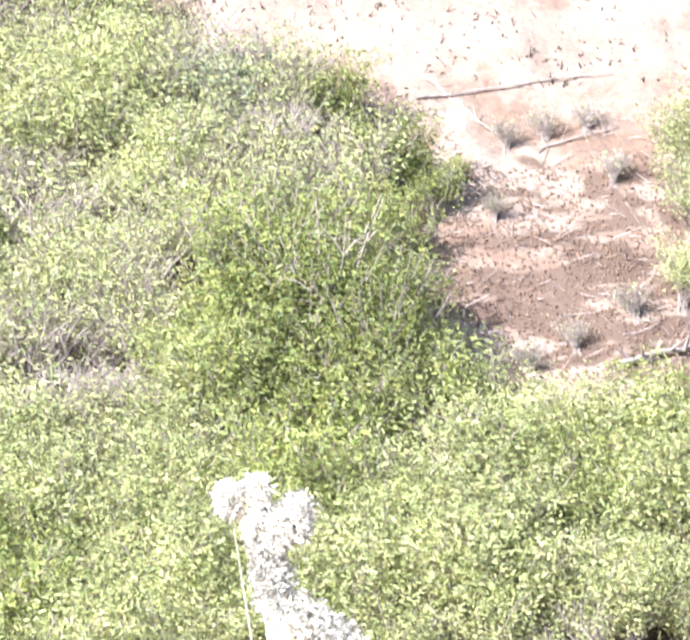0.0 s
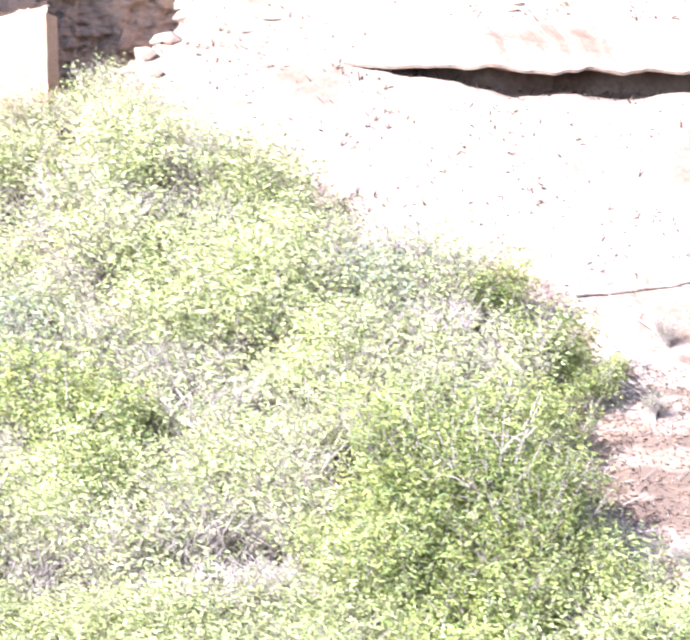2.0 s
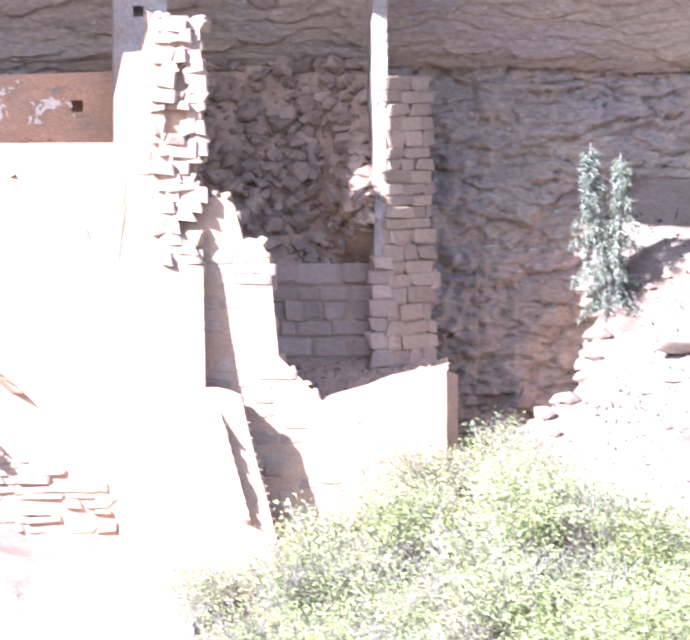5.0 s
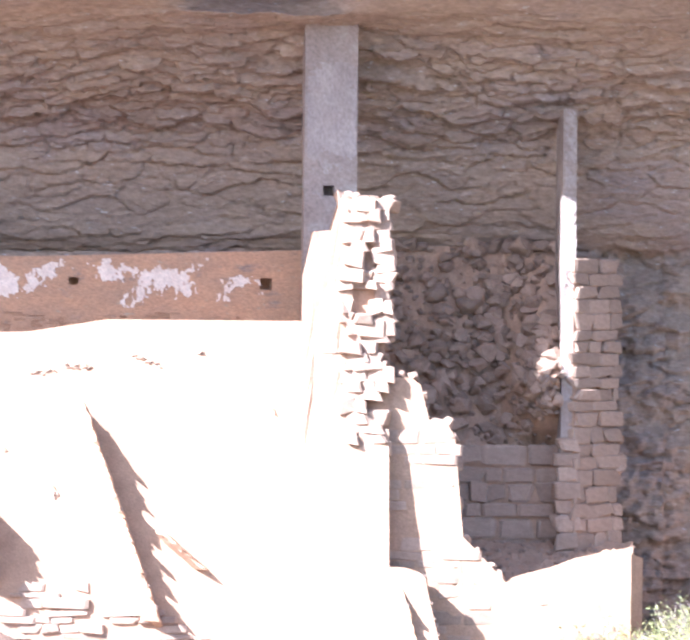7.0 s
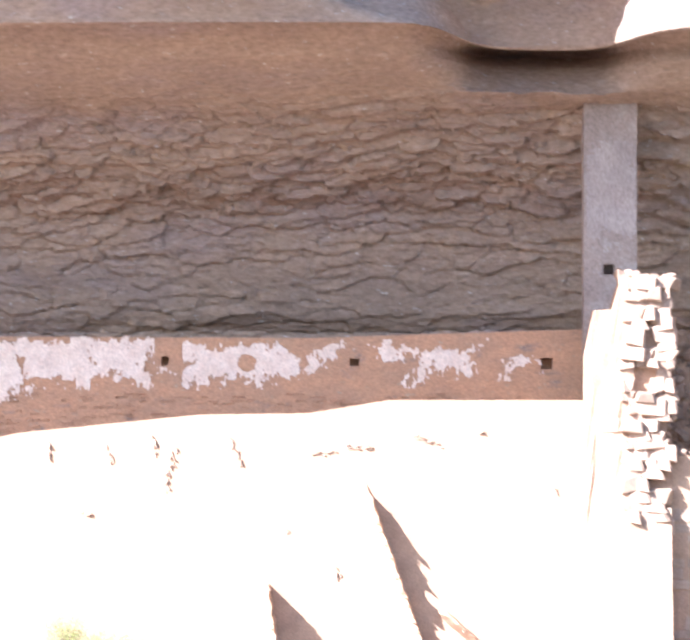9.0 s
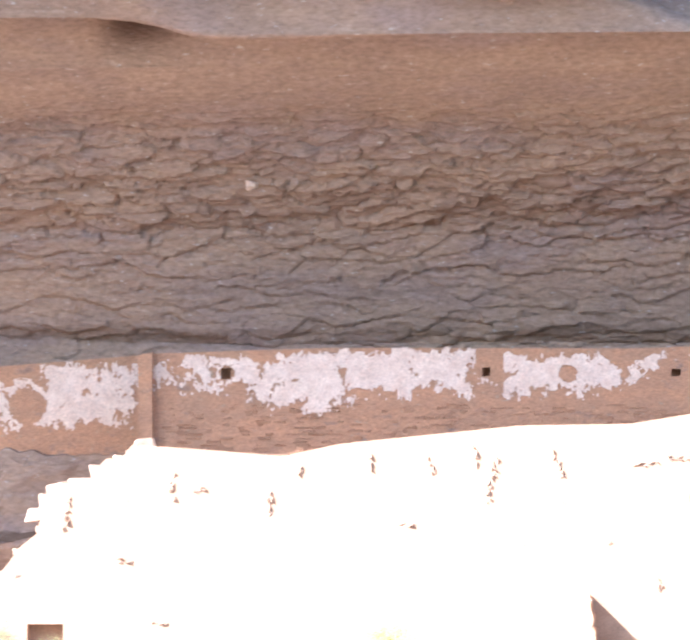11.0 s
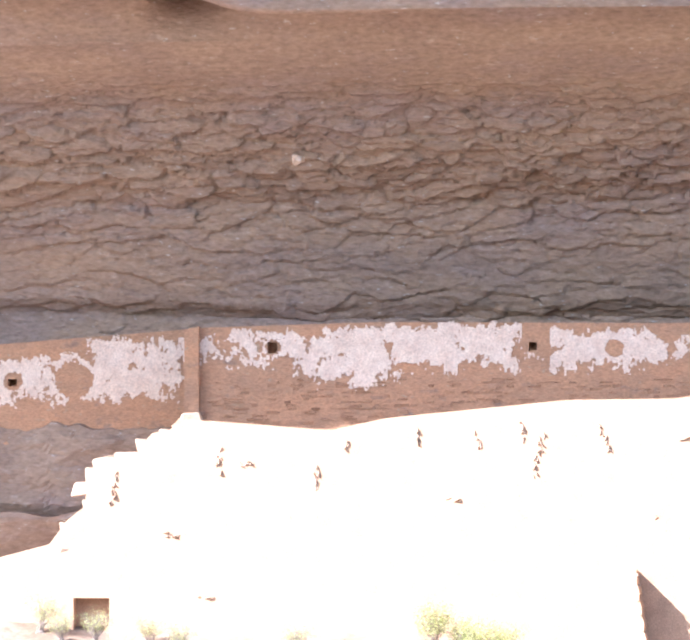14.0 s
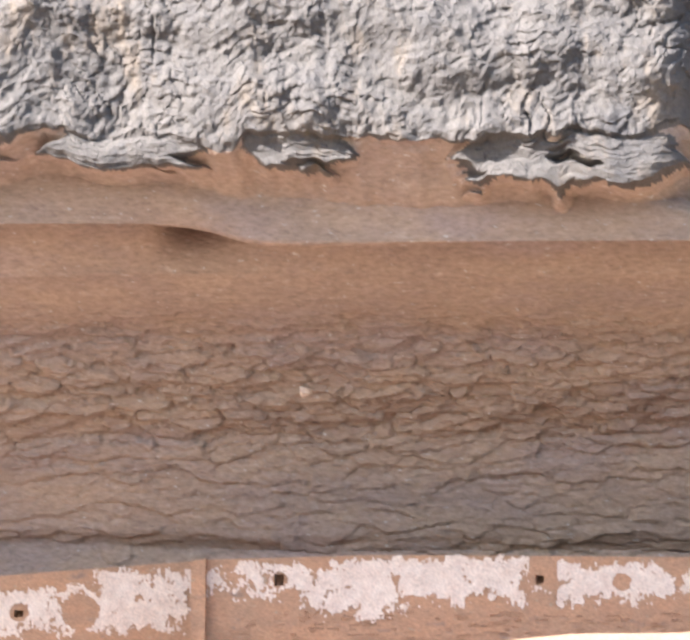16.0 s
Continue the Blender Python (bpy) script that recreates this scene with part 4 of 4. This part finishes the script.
while Z > -16.5:
    X = 4.5
    while X < 19.8:
        lim = lerp_list(EDGE, X) - lerp_list([(8, 0.3), (10, 0.7), (14, 1.0), (16.4, 0.9)], X) if X < 16.4 else -12.9
        if Z < lim:
            px, pz = X + rnd(-0.4, 0.4), Z + rnd(-0.33, 0.33)
            n = noise.noise((px * 0.55, pz * 0.55, 4))
            if pz < -12.6:
                pool = YOUNG if n > -0.15 else random.choice((THIN, OAK))
            elif px < 13.3 and pz > -9.6:
                pool = random.choice((THIN, THIN, THIN, YOUNG, BARE)) if n > -0.25 else random.choice((SAGE, THIN))
            elif math.hypot(px - 10.4, (pz + 11.9)) < 0.9:
                pool = BARE
            else:
                pool = (OAK if px > 12.3 or random.random() < 0.35 else YOUNG) if n > 0.12 else THIN if n > -0.18 else BARE
            if random.random() > 0.03:
                plant(pool, on_slope(px, pz), rnd(0.6, 1.15))
        X += 0.46 if X < 13 and Z > -9.6 else 0.62
    Z -= 0.66
for X, Z, k in ((12.8, -11.4, 0.9), (13.8, -12.0, 1.0), (14.6, -12.4, 0.9), (13.6, -10.7, 0.7), (14.7, -11.5, 0.6)):
    plant(TALL, on_slope(X, Z), k)
for X, Z, k in ((16.6, -8.3, 0.4), (17.2, -8.2, 0.45), (17.8, -8.1, 0.4), (18.2, -8.9, 0.45), (16.4, -9.3, 0.35), (17.6, -11.3, 0.4), (18.5, -10.9, 0.45), (16.9, -11.6, 0.4)):
    plant(BARE, on_slope(X, Z), k)
for X, Z, k in ((19.3, -8.9, 0.7), (19.4, -9.8, 0.8), (19.2, -10.8, 0.6), (19.9, -9.2, 1.0)):
    plant(YOUNG, on_slope(X, Z), k)
for X, Z, k in ((8.1, -4.85, .6), (8.5, -4.75, .65), (8.9, -4.9, .6), (7.7, -5.2, .7), (9.3, -5.1, .6), (8.3, -5.2, .7), (8.8, -5.3, .7), (9.7, -5.4, .6)):
    plant(THIN, on_slope(X, Z), k)
for X, Z, k in ((5.75, -6.2, .5), (6.1, -6.1, .5), (6.4, -5.9, .55), (6.8, -5.5, .55), (7.2, -5.25, .5), (6.9, -6.0, .6), (7.5, -5.6, .6), (6.75, -5.1, .4), (7.3, -4.95, .4), (5.3, -6.4, .5)):
    plant(random.choice((YOUNG, THIN, THIN)), on_slope(X, Z), k)
for X, Z, k in ((-9.25, -3.45, .4), (-8.95, -3.6, .3), (-8.5, -3.6, .32), (-7.75, -3.65, .3), (-7.3, -3.75, .3), (-5.7, -3.8, .35)):
    plant(THIN, on_slope(X, Z), k)
for x, y, k in ((-3.75, 59.3, .42), (-3.4, 59.4, .4), (-3.1, 59.3, .44), (-2.8, 59.4, .38), (-2.45, 59.3, .34)):
    plant(random.choice((YOUNG, THIN, THIN)), Vector((x, y, ground_z(x, y))), k)


# ---- conifer ----
def conifer(X, Z):
    root = new("conifer")
    root.location = on_slope(X, Z) - Vector((0, 0, 0.05))
    parts, needles_v, needles_f = [], [], []
    for top, sway in ((2.3, -0.38), (2.15, 0.06)):
        parts.append(tube([Vector((-0.12, 0, 0)), Vector((-0.12 + sway * .5, 0, .7)), Vector((sway, 0, 1.4)), Vector((sway, 0, top))], 0.05, 0.008, 6))
        for i in range(44):
            h = 0.12 + (top - 0.16) * (i + rnd(0, 1)) / 44
            r = (0.07 + 0.36 * (1 - h / top) ** 0.8) * rnd(0.45, 1.3)
            an = i * 2.4 + rnd(-.5, .5)
            s = Vector((-0.12 + (sway + 0.12) * min(1, h / 1.4), 0, h))
            e = s + Vector((math.cos(an) * r, math.sin(an) * r, -r * rnd(0.5, 1.3)))
            mid = (s + e) / 2 + Vector((0, 0, 0.05))
            parts.append(tube([s, mid, e], 0.008, 0.003, 3))
            for _ in range(150):
                f = rnd(0.25, 1.05)
                q = s.lerp(e, f) + Vector((random.gauss(0, .03), random.gauss(0, .03), rnd(-.11, .03)))
                dv = Vector((rnd(-1, 1), rnd(-1, 1), rnd(-1.6, 0.2))).normalized() * rnd(0.05, 0.10)
                sd = dv.cross(Vector((rnd(-1, 1), rnd(-1, 1), rnd(-1, 1)))).normalized() * 0.007
                k = len(needles_v)
                needles_v += [q - sd, q + sd, q + dv + sd * 0.4, q + dv - sd * 0.4]
                needles_f.append((k, k + 1, k + 2, k + 3))
    v, f = join(parts)
    put("trunk", mesh_of("trunk", v, f, TWIG), root)
    put("crown", mesh_of("crown", needles_v, needles_f, NEEDLE), root)
    tagged(root, "small drooping blue-green fir with two tops", "tree")


conifer(10.22, -2.25)


# ---- litter, tufts and dead wood ----
def scatter(name, count, place, material, label, category, length, width, lift=0.3):
    verts, faces = [], []
    for _ in range(count):
        p = place()
        if p is None:
            continue
        a = rnd(0, 6.28)
        dv = Vector((math.cos(a), math.sin(a), rnd(-0.1, lift))) * rnd(*length)
        dv.z += 0.7 * dv.y * 0.6
        sd = Vector((-math.sin(a), math.cos(a), rnd(0.2, 1))) * rnd(*width)
        k = len(verts)
        b = p + Vector((0, 0, 0.015))
        verts += [b - sd, b + sd, b + dv + sd * 0.5, b + dv - sd * 0.5, b + dv * 0.5 + Vector((0, 0, width[1]))]
        faces += [(k, k + 1, k + 4), (k + 1, k + 2, k + 4), (k + 2, k + 3, k + 4), (k + 3, k, k + 4)]
    ob = put(name, mesh_of(name, verts, faces, material))
    tagged(ob, label, category, kind="stuff")


def slope_spot(x0, x1, y0, y1):
    def f():
        x, y = rnd(x0, x1), rnd(y0, y1)
        return Vector((x, y, ground_z(x, y)))
    return f


scatter("leaf_litter", 9000, slope_spot(12.0, 18.5, 49.5, 54.4), LITTER, "brown leaf litter under the shrubs", "litter", (0.02, 0.06), (0.006, 0.018))
scatter("dead_twigs", 1500, slope_spot(8.0, 18.5, 47.5, 55.0), TWIG, "fallen grey twigs on the slope", "twigs", (0.12, 0.45), (0.003, 0.007), 0.6)


def clustered():
    x, y = rnd(9.2, 18), rnd(55.5, 64)
    if noise.noise((x * 1.1, y * 1.6, 6)) < 0.05 and random.random() < 0.75:
        return None
    return Vector((x, y, ground_z(x, y)))


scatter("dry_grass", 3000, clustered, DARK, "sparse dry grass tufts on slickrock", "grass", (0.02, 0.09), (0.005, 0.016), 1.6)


def dead_branch(a, b, r, label):
    p, q = on_slope(*a), on_slope(*b)
    pts = [p.lerp(q, i / 6) + Vector((rnd(-.04, .04), rnd(-.04, .04), 0.05 + rnd(0, .05))) for i in range(7)]
    v, f = join([tube(pts, r, r * 0.4, 6)] + [tube([pts[i], pts[i] + Vector((rnd(-.3, .3), rnd(-.3, .1), rnd(.05, .25)))], r * 0.45, r * 0.15, 4) for i in range(1, 6)])
    tagged(put("dead_branch", mesh_of("dead_branch", v, f, TWIG)), label, "branch", group="dead branches")


dead_branch((15.3, -7.55), (18.2, -7.35), 0.02, "long grey dead branch lying on the slope")
dead_branch((15.4, -7.2), (16.6, -8.3), 0.018, "thin fallen branch across pale soil")
dead_branch((18.2, -11.6), (19.4, -11.4), 0.05, "bleached fallen log beside leaf litter")
dead_branch((16.3, -12.2), (17.0, -11.7), 0.03, "pale forked dead branch")
dead_branch((17.0, -8.4), (18.3, -8.1), 0.015, "grey dead twig on the slope")


# ---- pale seed stalks below ----
def seed_stalk(X, Z, d, heads):
    root = new("seed_stalk")
    foot = Vector((X * d / 60, d, ground_z(X * d / 60, d)))
    root.location = foot
    for hx, hz, r in heads:
        h = at(hx, hz, d) - foot
        put("stem", mesh_of("stem", *tube([Vector((0, 0, -0.05)), h * 0.5 + Vector((0.03, 0, 0)), h], 0.012, 0.006, 5), PALE), root)
        put("seed_head", leaf_cloud([(h, r), (h - Vector((0, 0, r)), r * 0.8)], 2200, 0.05, "seed_head", PALE), root, "fluffy white seed head")["kind"] = "stuff"
    tagged(root, "tall pale dried flower stalk with white heads", "plant")


seed_stalk(13.15, -15.0, 44.6, [(12.38, -13.0, .14), (12.8, -12.95, .15), (13.35, -13.3, .2), (13.05, -13.45, .2), (12.75, -13.35, .15), (12.9, -13.75, .22), (12.98, -14.25, .25), (13.2, -14.75, .28), (13.5, -15.0, .28), (13.9, -15.25, .26)])


# ---- loose rock on the slickrock ----
def slope_rock(X, Z, size, label, lift=0.0):
    p = on_slope(X, Z)
    ob = new("slope_rock", random.choice(PALECRAGS))
    ob.location = p + Vector((0, 0, size[2] * lift))
    ob.rotation_euler, ob.scale = (0.45 + rnd(-.15, .15), rnd(-.2, .2), rnd(-.3, .3)), size
    return tagged(ob, label, "rock", group="rocks on the slickrock")


for i in range(85):
    X, Z = rnd(10.4, 14.6), rnd(-4.2, -1.7)
    k = rnd(0.05, 0.2)
    slope_rock(X, Z, (k * rnd(1, 2.4), k, k * rnd(.5, .9)), "small weathered rock lying on slickrock")
slope_rock(11.1, -3.05, (0.95, 0.5, 0.26), "flat undercut slab of sandstone on the slope", 0.7)
slope_rock(14.2, -3.0, (0.5, 0.4, 0.25), "squat dark-edged rock on the slope", 0.6)
slope_rock(13.3, -2.3, (0.3, 0.3, 0.3), "blocky rock below the overhang", 0.5)
slope_rock(-5.3, -3.45, (0.2, 0.2, 0.4), "small reddish upright rock by the wall").data = FALL[2]
for X, Z, k in ((9.75, -2.5, 0.2), (9.95, -2.75, 0.28), (9.9, -3.05, 0.3), (9.8, -3.35, 0.26), (9.5, -3.65, 0.3), (9.15, -3.85, 0.28), (8.9, -4.1, 0.22), (9.3, -4.1, 0.2), (10.2, -2.4, 0.2)):
    slope_rock(X, Z, (k * 1.5, k, k * 0.9), "broken sandstone block along the ledge's edge")
for pool in (OAK, YOUNG, SAGE, BARE, THIN, TALL):
    for ob in pool:
        if ob.name not in used:
            for o in (*ob.children_recursive, ob):
                bpy.data.objects.remove(o)
